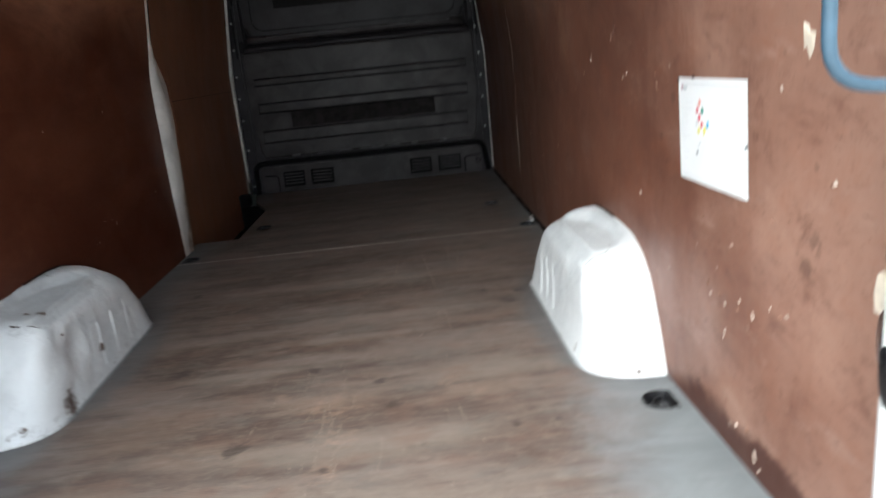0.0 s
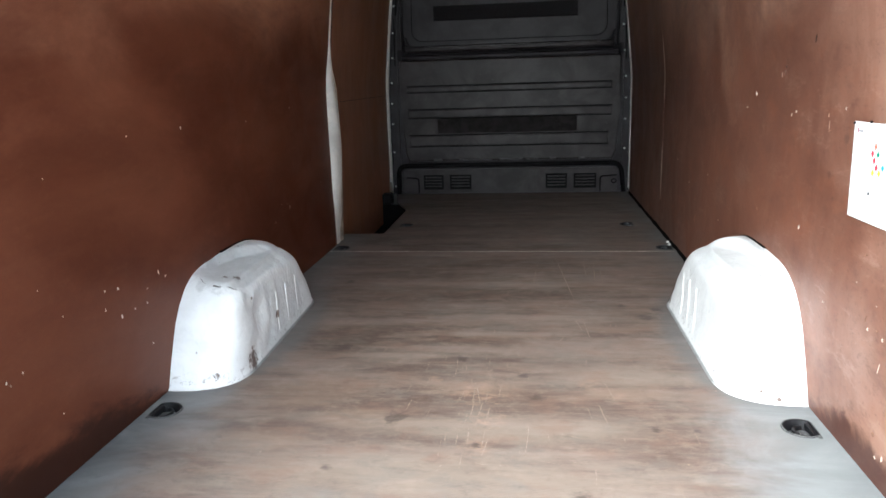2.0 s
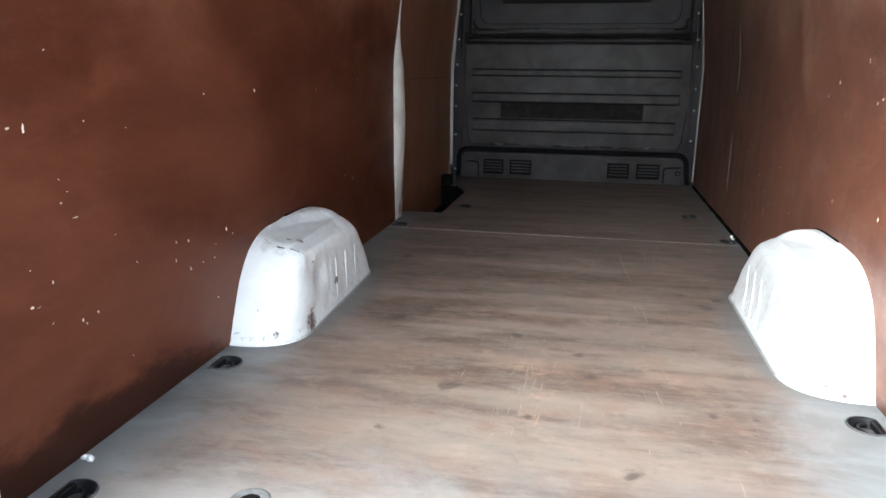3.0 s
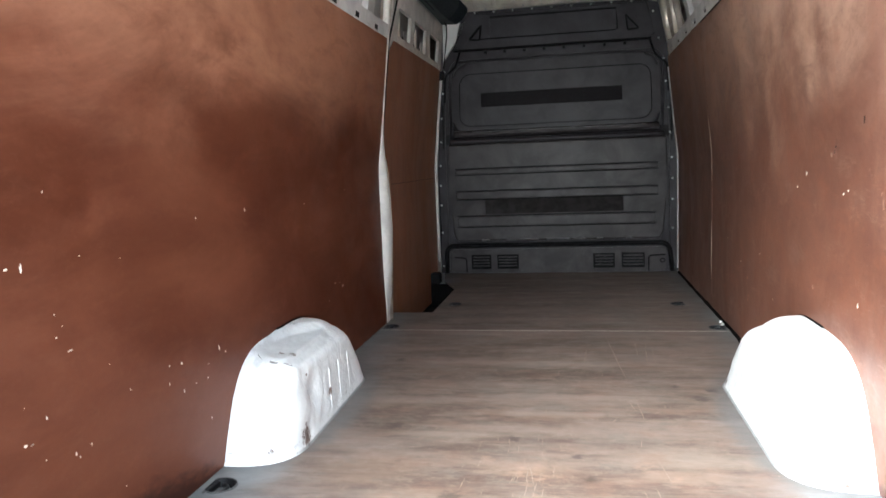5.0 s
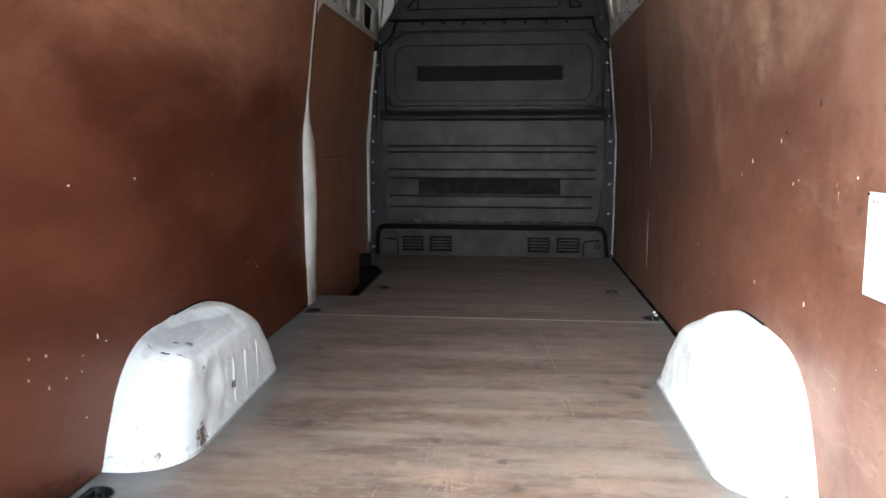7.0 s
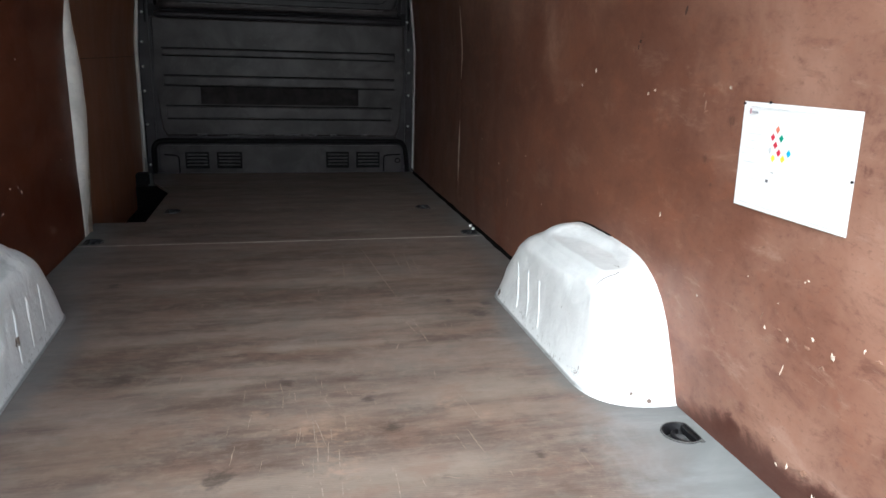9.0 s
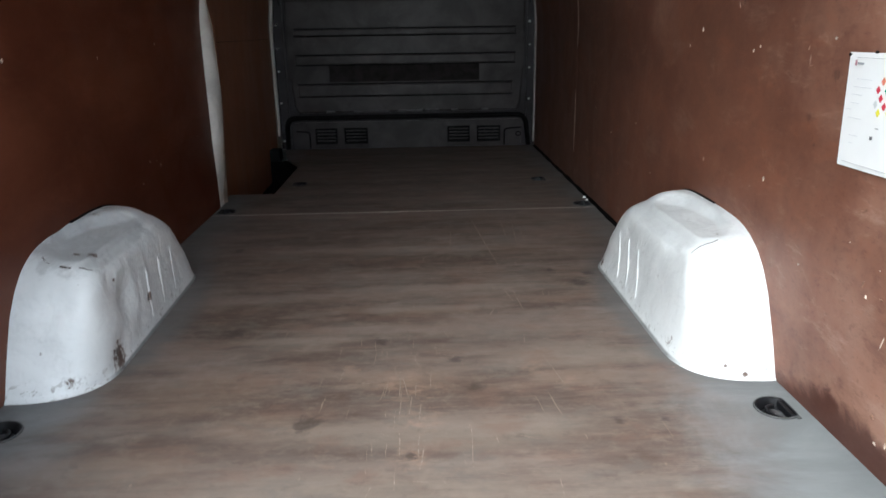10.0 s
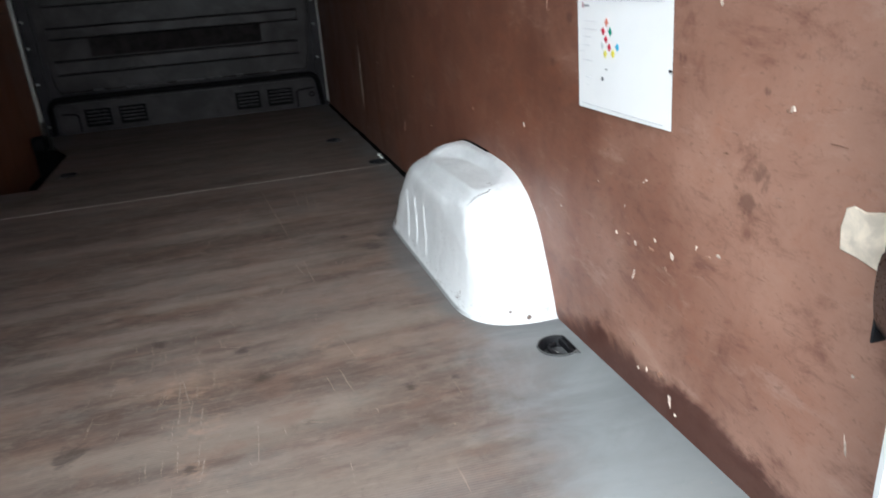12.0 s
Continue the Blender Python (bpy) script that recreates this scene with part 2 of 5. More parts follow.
    wood = n.mix(n.ramp(streak, 0.52, 0.72, 0, 0.42), wood, (0.238, 0.196, 0.168))
    wood = n.mix(n.ramp(streak, 0.45, 0.28, 0, 0.26), wood, (0.062, 0.043, 0.032))
    wood = n.mix(n.ramp(mottle, 0.5, 0.66, 0, 0.36), wood, (0.225, 0.180, 0.146))
    wood = n.mix(n.ramp(mottle, 0.46, 0.32, 0, 0.32), wood, (0.058, 0.039, 0.030))
    wood = n.mix(n.ramp(rub, 0.53, 0.72, 0, 0.28), wood, (0.240, 0.188, 0.152))
    wood = n.mix(n.ramp(rub, 0.45, 0.27, 0, 0.22), wood, (0.062, 0.042, 0.032))
    wood = n.mix(n.ramp(dash, 0.54, 0.66, 0, 0.16), wood, (0.235, 0.180, 0.143))
    wood = n.mix(n.ramp(dash, 0.46, 0.34, 0, 0.12), wood, (0.068, 0.041, 0.030))
    wood = n.mix(n.ramp(grain, 0.5, 0.75, 0, 0.08), wood, (0.250, 0.199, 0.157))
    wood = n.mix(n.ramp(grain, 0.47, 0.26, 0, 0.08), wood, (0.060, 0.043, 0.033))
    grey = n.mix(n.ramp(blot, 0.35, 0.7), (0.100, 0.106, 0.108), (0.185, 0.195, 0.198))
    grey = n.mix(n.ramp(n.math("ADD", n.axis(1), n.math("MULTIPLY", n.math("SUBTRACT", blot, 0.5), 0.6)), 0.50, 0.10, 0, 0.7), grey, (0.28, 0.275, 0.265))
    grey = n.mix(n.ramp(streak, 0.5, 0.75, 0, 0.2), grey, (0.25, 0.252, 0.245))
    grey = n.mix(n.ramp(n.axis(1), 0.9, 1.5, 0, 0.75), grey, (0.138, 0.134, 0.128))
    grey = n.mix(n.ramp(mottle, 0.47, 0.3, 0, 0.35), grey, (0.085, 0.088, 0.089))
    # grey set paler towards the right rear
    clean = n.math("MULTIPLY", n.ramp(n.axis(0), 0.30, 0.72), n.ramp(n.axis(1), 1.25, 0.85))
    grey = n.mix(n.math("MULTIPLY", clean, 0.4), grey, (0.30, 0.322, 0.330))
    base = n.mix(film, wood, grey)
    # film left blue-grey and dirty round the feet of the wheel arches, darkened further by their painted contact shade
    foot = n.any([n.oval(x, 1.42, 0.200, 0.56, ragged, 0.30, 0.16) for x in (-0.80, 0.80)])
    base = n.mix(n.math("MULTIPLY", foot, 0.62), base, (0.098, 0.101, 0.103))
    # the wire-mesh imprint of the film, left where it is less worn
    line = n.math("SINE", n.math("MULTIPLY", n.math("ADD", n.axis(1), n.math("MULTIPLY", n.axis(0), 0.09)), 1050.0))
    imprint = n.math("MULTIPLY", n.math("MULTIPLY", n.ramp(n.axis(1), 1.0, 0.55, 0, 0.28), n.ramp(film, 0.6, 0.1)), n.math("MULTIPLY", n.ramp(line, 0.0, 0.9), n.ramp(rose, 0.42, 0.60)))
    base = n.mix(imprint, base, (0.045, 0.041, 0.039))
    # oil spots and rubbed places
    stain = n.noise(42, n.at((0.8, 1.1, 1)), 5, 0.7, 0.4)
    oil = ((0.181, 0.937, 0.030), (0.142, 1.078, 0.026), (0.032, 0.672, 0.018), (-0.186, 0.80, 0.042), (0.466, 0.774, 0.020), (0.561, 0.775, 0.014), (0.569, 1.613, 0.045),
           (0.264, 0.466, 0.030), (-0.05, 1.20, 0.03), (-0.45, 1.28, 0.04), (0.62, 1.70, 0.03), (-0.30, 0.55, 0.02), (0.50, 1.74, 0.02), (-0.62, 2.05, 0.035))
    base = n.mix(n.math("MULTIPLY", n.any([n.near((x, y, 0.0), r, stain, 0.1, 3.0) for x, y, r in oil]), 0.7), base, (0.036, 0.029, 0.024))
    bare = ((0.02, 0.95, 0.10), (0.05, 0.80, 0.07), (-0.12, 1.04, 0.04), (0.03, 0.66, 0.05), (-0.123, 0.647, 0.018), (0.33, 1.02, 0.05), (0.40, 0.95, 0.04))
    base = n.mix(n.math("MULTIPLY", n.math("MULTIPLY", n.any([n.near((x, y, 0.0), r, stain, 0.1, 3.0) for x, y, r in bare]), n.ramp(rub, 0.42, 0.6)), 0.45), base, (0.30, 0.20, 0.145))
    # long scratches where loads were dragged in and out
    marks = []
    for turn, shift, cut in ((3, 2.0, 0.71), (-7, 6.0, 0.725)):
        line = n.noise(6, n.at((11, 0.5, 1), (shift, 0, 0), (0, 0, turn)), 3, 0.6, 0.15)
        gate = n.noise(2.6, n.at((1, 1, 1), (shift * 2, 8, 0)), 3, 0.6)
        marks.append(n.math("MULTIPLY", n.ramp(line, cut, cut + 0.015), n.ramp(gate, 0.48, 0.6)))
    base = n.mix(n.math("MULTIPLY", n.any(marks), 0.3), base, (0.36, 0.27, 0.20))
    flecks = n.noise(44, n.at((1.5, 0.8, 1), (5, 0, 0)), 3, 0.6)
    base = n.mix(n.ramp(flecks, 0.72, 0.76, 0, 0.45), base, (0.36, 0.27, 0.20))
    n.bump(n.math("ADD", n.math("MULTIPLY", grain, 1.0), n.math("MULTIPLY", fine, 0.5)), 0.25, 0.0015)
    return n.done(base, n.ramp(streak, 0.25, 0.75, 0.58, 0.46))


def plain(name, color, rough, metal=0.0, vary=0.25, size=9.0, dirt=None, bump=0.15, spec=0.5):
    """A plain surface with slight mottling, grain and, if given, dirt."""
    n = Nodes(name, rough, metal, spec)
    a, b = n.noise(size, None, 4, 0.6, 0.4), n.noise(size * 9, None, 3, 0.7)
    lo = tuple(c * (1 - vary) for c in color)
    hi = tuple(min(1.0, c * (1 + vary)) for c in color)
    base = n.mix(n.ramp(a, 0.3, 0.7), lo, hi)
    if dirt:
        base = n.mix(n.ramp(n.noise(size * 2.3, n.at((1, 1, 1), (3, 5, 1)), 6, 0.75, 0.8), 0.6, 0.72, 0, 0.7), base, dirt)
    n.bump(n.math("ADD", a, n.math("MULTIPLY", b, 0.4)), bump, 0.002)
    return n.done(base, n.ramp(b, 0.25, 0.75, rough * 0.85, min(1.0, rough * 1.15)))


def arch_paint(name, rust, bare, wear):
    """White body paint, chipped and dented; rust: places gone brown, bare: the greyed top, wear: how far it is rubbed.
    """
    n = Nodes(name, 0.38)
    warp = n.noise(55, None, 6, 0.78, 0.8)
    soft = n.noise(7, None, 4, 0.6)
    edge = n.noise(19, None, 5, 0.7)
    base = n.mix(n.ramp(soft, 0.35, 0.7), (0.69, 0.71, 0.715), (0.77, 0.79, 0.795))
    grime = n.noise(17, n.at((1, 1, 0.6)), 6, 0.78, 1.2)
    base = n.mix(n.ramp(grime, 0.54, 0.74, 0, 0.08 + 0.58 * wear), base, (0.44, 0.45, 0.44))
    cx, cy, ax, ay = bare
    worn = n.math("MULTIPLY", n.oval(cx, cy, ax, ay, edge, 0.5, 0.10), n.ramp(n.axis(2), 0.235, 0.245))
    scrub = n.noise(30, n.at((1, 0.5, 1), (4, 4, 4)), 5, 0.7, 0.8)
    # grey top: rubbed paint on the left, mainly painted-in dimness on the right
    base = n.mix(n.math("MULTIPLY", worn, n.ramp(scrub, 0.3, 0.65, 0.7 * wear, wear)), base, (0.37, 0.385, 0.39))
    base = n.mix(n.math("MULTIPLY", n.any([n.near(p, r * 1.3, warp, 0.35) for p, r in rust]), 0.5), base, (0.20, 0.16, 0.13))
    base = n.mix(n.math("MULTIPLY", n.any([n.near(p, r, warp) for p, r in rust]), 0.9), base, (0.080, 0.043, 0.028))
    foot = n.math("MULTIPLY", n.ramp(n.axis(2), 0.012, 0.060, 1, 0), n.ramp(warp, 0.555, 0.60))
    base = n.mix(n.math("MULTIPLY", foot, 0.3 + 0.5 * wear), base, (0.10, 0.075, 0.055))
    # dark grey line along the foot, weaker at the rear-facing end
    seal = n.math("MULTIPLY", n.ramp(n.axis(2), 0.004, 0.011, 1, 0), n.ramp(n.axis(1), 0.98, 1.08, 0.1, 0.8))
    base = n.mix(seal, base, (0.085, 0.088, 0.09))
    tiny = n.noise(48, n.at((1, 1, 0.6), (2, 2, 2)), 3, 0.6)
    base = n.mix(n.ramp(tiny, 0.72, 0.75, 0, 0.4 + 0.4 * wear), base, (0.16, 0.14, 0.12))
    n.bump(n.math("ADD", soft, n.math("ADD", n.math("MULTIPLY", warp, 0.06), n.math("MULTIPLY", n.noise(15, None, 2, 0.5, 0.6), 0.4 + 0.3 * wear))), 0.7, 0.012)
    return n.done(base, n.ramp(grime, 0.3, 0.8, 0.34, 0.55))


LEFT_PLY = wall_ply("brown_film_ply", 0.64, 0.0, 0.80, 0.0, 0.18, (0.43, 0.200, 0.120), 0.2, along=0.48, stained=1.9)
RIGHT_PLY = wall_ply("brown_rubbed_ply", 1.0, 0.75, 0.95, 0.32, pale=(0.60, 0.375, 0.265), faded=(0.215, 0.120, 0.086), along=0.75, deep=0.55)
DOOR_PLY = wall_ply("brown_door_ply", 1.55, 0.0, 0.35, 0.6)
FLOOR_PLY = floor_ply()
PALE_WOOD = plain("bare_pale_wood", (0.72, 0.62, 0.49), 0.75, vary=0.2, size=30)
FAINT = plain("rubbed_film", (0.26, 0.14, 0.095), 0.7, vary=0.3, size=60)
CHIP = plain("chipped_film", (0.57, 0.46, 0.38), 0.8, vary=0.4, size=60)
DARK_SCUFF = plain("dark_scuff", (0.05, 0.022, 0.016), 0.6, vary=0.3, size=40)
BODY_WHITE = plain("white_body_paint", (0.72, 0.72, 0.70), 0.35, vary=0.08, size=5, dirt=(0.42, 0.41, 0.39))
BODY_GREY = plain("grey_primed_metal", (0.66, 0.655, 0.64), 0.42, vary=0.18, size=6, dirt=(0.28, 0.27, 0.25))
HEADER_GREY = plain("dull_bronze_metal", (0.84, 0.775, 0.67), 0.33, 0.18, 0.25, 6, dirt=(0.46, 0.39, 0.30))
PILLAR_PAINT = plain("soiled_pillar_paint", (0.69, 0.66, 0.615), 0.5, vary=0.15, size=8, dirt=(0.30, 0.27, 0.23))
PLASTIC = plain("dark_grey_plastic", (0.0335, 0.0305, 0.0345), 0.42, vary=0.3, size=5, dirt=(0.046, 0.043, 0.046), bump=0.25, spec=0.22)
PLASTIC_TOP = plain("scuffed_grey_plastic", (0.0405, 0.0355, 0.0372), 0.40, vary=0.4, size=5, dirt=(0.068, 0.065, 0.064), bump=0.3, spec=0.25)
SCUFF_GLINT = plain("scuff_highlight_plastic", (0.09, 0.088, 0.088), 0.35, vary=0.6, size=24, dirt=(0.30, 0.30, 0.30), spec=0.6)
GRIP_WORN = plain("worn_grip_strip", (0.0255, 0.0225, 0.0230), 0.75, vary=0.3, size=14, bump=0.15, spec=0.08)
GRIP = plain("black_grip_strip", (0.0195, 0.0180, 0.0200), 0.75, vary=0.12, size=90, bump=0.15, spec=0.08)
RUBBER = plain("black_rubber", (0.008, 0.008, 0.009), 0.6, vary=0.3, size=20, spec=0.08)
BUFFER = plain("glossy_black_rubber", (0.010, 0.010, 0.011), 0.3, vary=0.3, size=20, spec=0.6)
# near-black: dark plastic with the shade of voids and recesses put in
BLACK_VOID = plain("black_void_plastic", (0.006, 0.0055, 0.0055), 0.9, vary=0.3, size=14, spec=0.05)
TRIM_DARK = plain("dark_guide_cover", (0.014, 0.022, 0.029), 0.5, vary=0.25, size=8, spec=0.4)
SOILED = plain("brown_soiled_paint", (0.43, 0.365, 0.29), 0.6, vary=0.35, size=14, dirt=(0.16, 0.12, 0.09))
STEEL = plain("bright_zinc_steel", (0.66, 0.66, 0.64), 0.35, 0.3, 0.15, 40)
IRON = plain("blackened_iron", (0.009, 0.009, 0.0105), 0.5, 0.0, 0.4, 40, spec=0.2)
DISH = plain("worn_black_dish", (0.055, 0.057, 0.060), 0.38, 0.0, 0.4, 60, spec=0.5)
RIM = plain("grey_cup_rim", (0.075, 0.077, 0.077), 0.6, 0.0, 0.3, 40)
STUD_PLATE = plain("grey_floor_plate", (0.10, 0.10, 0.10), 0.75, 0.0, 0.25, 40, dirt=(0.06, 0.06, 0.06), spec=0.15)
ALU = plain("aluminium_strip", (0.37, 0.345, 0.305), 0.5, 0.3, 0.3, 25, dirt=(0.20, 0.175, 0.15))
HANDLE_BLUE = plain("blue_grey_paint", (0.045, 0.082, 0.115), 0.35, vary=0.2, size=20, dirt=(0.08, 0.12, 0.155))
PAPER = plain("white_paper", (0.86, 0.86, 0.85), 0.6, vary=0.03, size=4, bump=0.1)
# unseen ground, made extra pale for the light it throws up inside
GROUND = plain("pale_bounce_concrete", (0.60, 0.595, 0.575), 0.85, vary=0.25, size=0.7, dirt=(0.46, 0.455, 0.44))
CRACK = plain("rusted_crack", (0.055, 0.042, 0.034), 0.8, vary=0.3, size=70)
ARCH_L = arch_paint("dented_white_paint_worn", [((-0.686, 1.09, 0.032), 0.032), ((-0.742, 0.965, 0.028), 0.013), ((-0.772, 0.95, 0.022), 0.008), ((-0.70, 1.03, 0.022), 0.010), ((-0.69, 1.345, 0.09), 0.013), ((-0.745, 1.172, 0.268), 0.011), ((-0.777, 1.165, 0.274), 0.010), ((-0.84, 1.26, 0.29), 0.007), ((-0.85, 1.44, 0.298), 0.010), ((-0.70, 1.17, 0.20), 0.007)], (-0.782, 1.29, 0.100, 0.215), 0.6)
ARCH_R = arch_paint("dented_white_paint_clean", [((0.684, 1.075, 0.040), 0.008), ((0.682, 1.085, 0.026), 0.013), ((0.690, 1.045, 0.018), 0.010), ((0.70, 1.01, 0.016), 0.007), ((0.76, 0.945, 0.03), 0.006), ((0.80, 0.93, 0.014), 0.006), ((0.68, 1.74, 0.02), 0.016), ((0.80, 1.155, 0.278), 0.007)], (0.77, 1.31, 0.095, 0.205), 0.3)


# ---- building blocks ----
def part(name, bm, material, parent=None, label="", smooth=False):
    """Links a bmesh as one mesh object under a thing or a part."""
    bmesh.ops.recalc_face_normals(bm, faces=bm.faces)
    me = bpy.data.meshes.new(name)
    bm.to_mesh(me)
    bm.free()
    me.materials.append(material)
    if smooth:
        me.shade_smooth()
    ob = new(name, me)
    if parent is not None:
        ob.parent = parent
        ob.matrix_parent_inverse = parent.matrix_basis.inverted()
    if label:
        ob["label"] = label
    return ob


def thing(name, at, label, category, group="", kind=""):
    """An Empty at a thing's base."""
    ob = new(name)
    ob.matrix_basis = Matrix.Translation(at)
    return tagged(ob, label, category, group, kind)


def setting(name, bm, material, label, category="", smooth=False):
    return tagged(part(name, bm, material, None, "", smooth), label, category, "", "structure")


def add_box(bm, a, b, bevel=0.0, seg=2):
    """A box from corner a to corner b, its edges rounded."""
    lo = [min(p, q) for p, q in zip(a, b)]
    hi = [max(p, q) for p, q in zip(a, b)]
    got = bmesh.ops.create_cube(bm, size=1.0, matrix=Matrix.Translation([(p + q) / 2 for p, q in zip(lo, hi)]) @ Matrix.Diagonal([q - p for p, q in zip(lo, hi)] + [1]))
    if bevel > 0:
        es = {e for v in got["verts"] for e in v.link_edges}
        bmesh.ops.bevel(bm, geom=list(es), offset=bevel, segments=seg, affect="EDGES", profile=0.5)
    return bm


def box(a, b, bevel=0.0, seg=2):
    return add_box(bmesh.new(), a, b, bevel, seg)


def add_prism(bm, outline, y0, y1, bevel=0.0, seg=2):
    """An outline of (x, z) drawn out from y0 to y1 and rounded round the front rim (at y1)."""
    front = [bm.verts.new((x, y1, z)) for x, z in outline]
    back = [bm.verts.new((x, y0, z)) for x, z in outline]
    f = bm.faces.new(front)
    bm.faces.new(list(reversed(back)))
    k = len(outline)
    for i in range(k):
        bm.faces.new((front[i], back[i], back[(i + 1) % k], front[(i + 1) % k]))
    if bevel > 0:
        bmesh.ops.bevel(bm, geom=list(f.edges), offset=bevel, segments=seg, affect="EDGES", profile=0.5)
    return bm


def prism(outline, y0, y1, bevel=0.0, seg=2):
    return add_prism(bmesh.new(), outline, y0, y1, bevel, seg)


def rounded(x0, x1, z0, z1, r, n=6, top_in=0.0):
    """A rectangle's outline with round corners; top_in draws its upper corners in."""
    pts = []
    for cx, cz, start in ((x1 - r, z1 - r, 0), (x0 + r, z1 - r, 90), (x0 + r, z0 + r, 180), (x1 - r, z0 + r, 270)):
        for i in range(n + 1):
            a = radians(start + 90 * i / n)
            x, z = cx + r * math.cos(a), cz + r * math.sin(a)
            x -= math.copysign(top_in * (z - z0) / (z1 - z0), x - (x0 + x1) / 2)
            pts.append((x, z))
    return pts


def tube(points, r, n=8, closed=False, flat=1.0):
    """A round bar along a line of points."""
    bm = bmesh.new()
    pts = [Vector(p) for p in points]
    rings, count = [], len(pts)
    side = None
    for i, p in enumerate(pts):
        a = pts[(i - 1) % count] if closed or i > 0 else p
        b = pts[(i + 1) % count] if closed or i < count - 1 else p
        d = (b - a).normalized()
        if side is None:
            side = d.orthogonal().normalized()
        side = (side - d * side.dot(d)).normalized()
        up = d.cross(side)
        rings.append([bm.verts.new(p + r * (math.cos(2 * math.pi * k / n) * side + flat * math.sin(2 * math.pi * k / n) * up)) for k in range(n)])
    for i in range(count if closed else count - 1):
        a, b = rings[i], rings[(i + 1) % count]
        for k in range(n):
            bm.faces.new((a[k], a[(k + 1) % n], b[(k + 1) % n], b[k]))
    if not closed:
        bm.faces.new(rings[0]), bm.faces.new(list(reversed(rings[-1])))
    return bm


def corner_line(points, r, n=5):
    """A line with its inner corners rounded by r."""
    pts = [Vector(p) for p in points]
    out = [pts[0]]
    for a, b, c in zip(pts, pts[1:], pts[2:]):
        u, v = (a - b), (c - b)
        k = min(r, u.length * 0.45, v.length * 0.45)
        p, q = b + u.normalized() * k, b + v.normalized() * k
        out += [(1 - s) ** 2 * p + 2 * s * (1 - s) * b + s * s * q for s in (i / n for i in range(n + 1))]
    return out + [pts[-1]]


def add_disc(bm, at, axis, r, depth, n=14, bevel=0.0):
    """A short cylinder with its middle at a point."""
    turn = Vector(axis).normalized().to_track_quat("Z", "Y").to_matrix().to_4x4()
    got = bmesh.ops.create_cone(bm, cap_ends=True, segments=n, radius1=r, radius2=r * (1 - bevel), depth=depth, matrix=Matrix.Translation(at) @ turn)
    return got


def disc(at, axis, r, depth, n=14, bevel=0.0):
    bm = bmesh.new()
    add_disc(bm, at, axis, r, depth, n, bevel)
    return bm


def wx(z):
    """Half the width between the linings at a height: upright below, drawn in above."""
    s = max(0.0, z - 0.80)
    return 0.87 - 0.105 * (s * s / 0.16 if s < 0.08 else s - 0.04)


def lining(side, edge_y0, edge_y1, z0, z1, off=0.0, thick=0.009, rows=30, cols=2):
    """A bent sheet along a side wall; its ends may depend on the height."""
    bm = bmesh.new()
    grid = []
    for i in range(rows + 1):
        z = z0 + (z1 - z0) * i / rows
        a, b = edge_y0(z), edge_y1(z)
        grid.append([[bm.verts.new((side * (wx(z) + off + d), a + (b - a) * j / cols, z)) for j in range(cols + 1)] for d in (0.0, thick)])
    for i in range(rows):
        for d in (0, 1):
            for j in range(cols):
                bm.faces.new((grid[i][d][j], grid[i][d][j + 1], grid[i + 1][d][j + 1], grid[i + 1][d][j]))
        for j in (0, cols):
            bm.faces.new((grid[i][0][j], grid[i][1][j], grid[i + 1][1][j], grid[i + 1][0][j]))
    for i in (0, rows):
        for j in range(cols):
            bm.faces.new((grid[i][0][j], grid[i][0][j + 1], grid[i][1][j + 1], grid[i][1][j]))
    return bm


def lerp_table(table, v):
    for (a, p), (b, q) in zip(table, table[1:]):
        if v <= b:
            return p + (q - p) * (v - a) / (b - a)
    return table[-1][1]


# ---- the van's shell ----
BULK_Y = 4.46
REAR_Y = 0.0
ground = bmesh.new()
add_box(ground, (-400, -400, -1.0), (400, 400, -0.72))
setting("ground", ground, GROUND, "unseen concrete ground under the van, pale for its bounce", "ground")

SHELL = [(0.975, -0.34), (0.98, 0.3), (0.975, 0.9), (0.94, 1.3), (0.90, 1.6), (0.86, 1.8), (0.82, 1.95), (0.765, 2.06), (0.68, 2.115), (0.5, 2.135), (0.25, 2.145), (0.0, 2.148)]


def shell(points, y0, y1, thick=0.012):
    """A sheet of the van's skin drawn out along its length."""
    bm = bmesh.new()
    cols = []
    for i, (x, z) in enumerate(points):
        a, b = points[max(0, i - 1)], points[min(len(points) - 1, i + 1)]
        t = Vector((b[0] - a[0], b[1] - a[1])).normalized()
        nx, nz = t.y, -t.x
        if nx * x + nz * (z - 0.8) < 0:
            nx, nz = -nx, -nz
        cols.append([bm.verts.new((x + d * nx, y, z + d * nz)) for d in (0, thick) for y in (y0, y1)])
    for a, b in zip(cols, cols[1:]):
        for p, q in ((0, 1), (3, 2), (1, 3), (2, 0)):
            bm.faces.new((a[p], a[q], b[q], b[p]))
    bm.faces.new((cols[0][0], cols[0][1], cols[0][3], cols[0][2]))
    bm.faces.new((cols[-1][0], cols[-1][1], cols[-1][3], cols[-1][2]))
    return bm


side_skin = SHELL[:8]
setting("wall_right", shell(side_skin, REAR_Y, 4.9), BODY_WHITE, "white painted steel side of the van", "van wall", True)
setting("wall_left", shell([(-x, z) for x, z in side_skin], REAR_Y, 4.9), BODY_WHITE, "white painted steel side of the van", "van wall", True)
roof_line = SHELL[7:]
setting("ceiling", shell(roof_line + [(-x, z) for x, z in reversed(roof_line[:-1])], REAR_Y, 4.9), BODY_GREY, "bare light grey steel roof skin", "ceiling", True)
setting("wall_front", box((-1.0, 4.9, -0.34), (1.0, 4.93, 2.16)), BODY_GREY, "plain steel behind the bulkhead", "van wall")
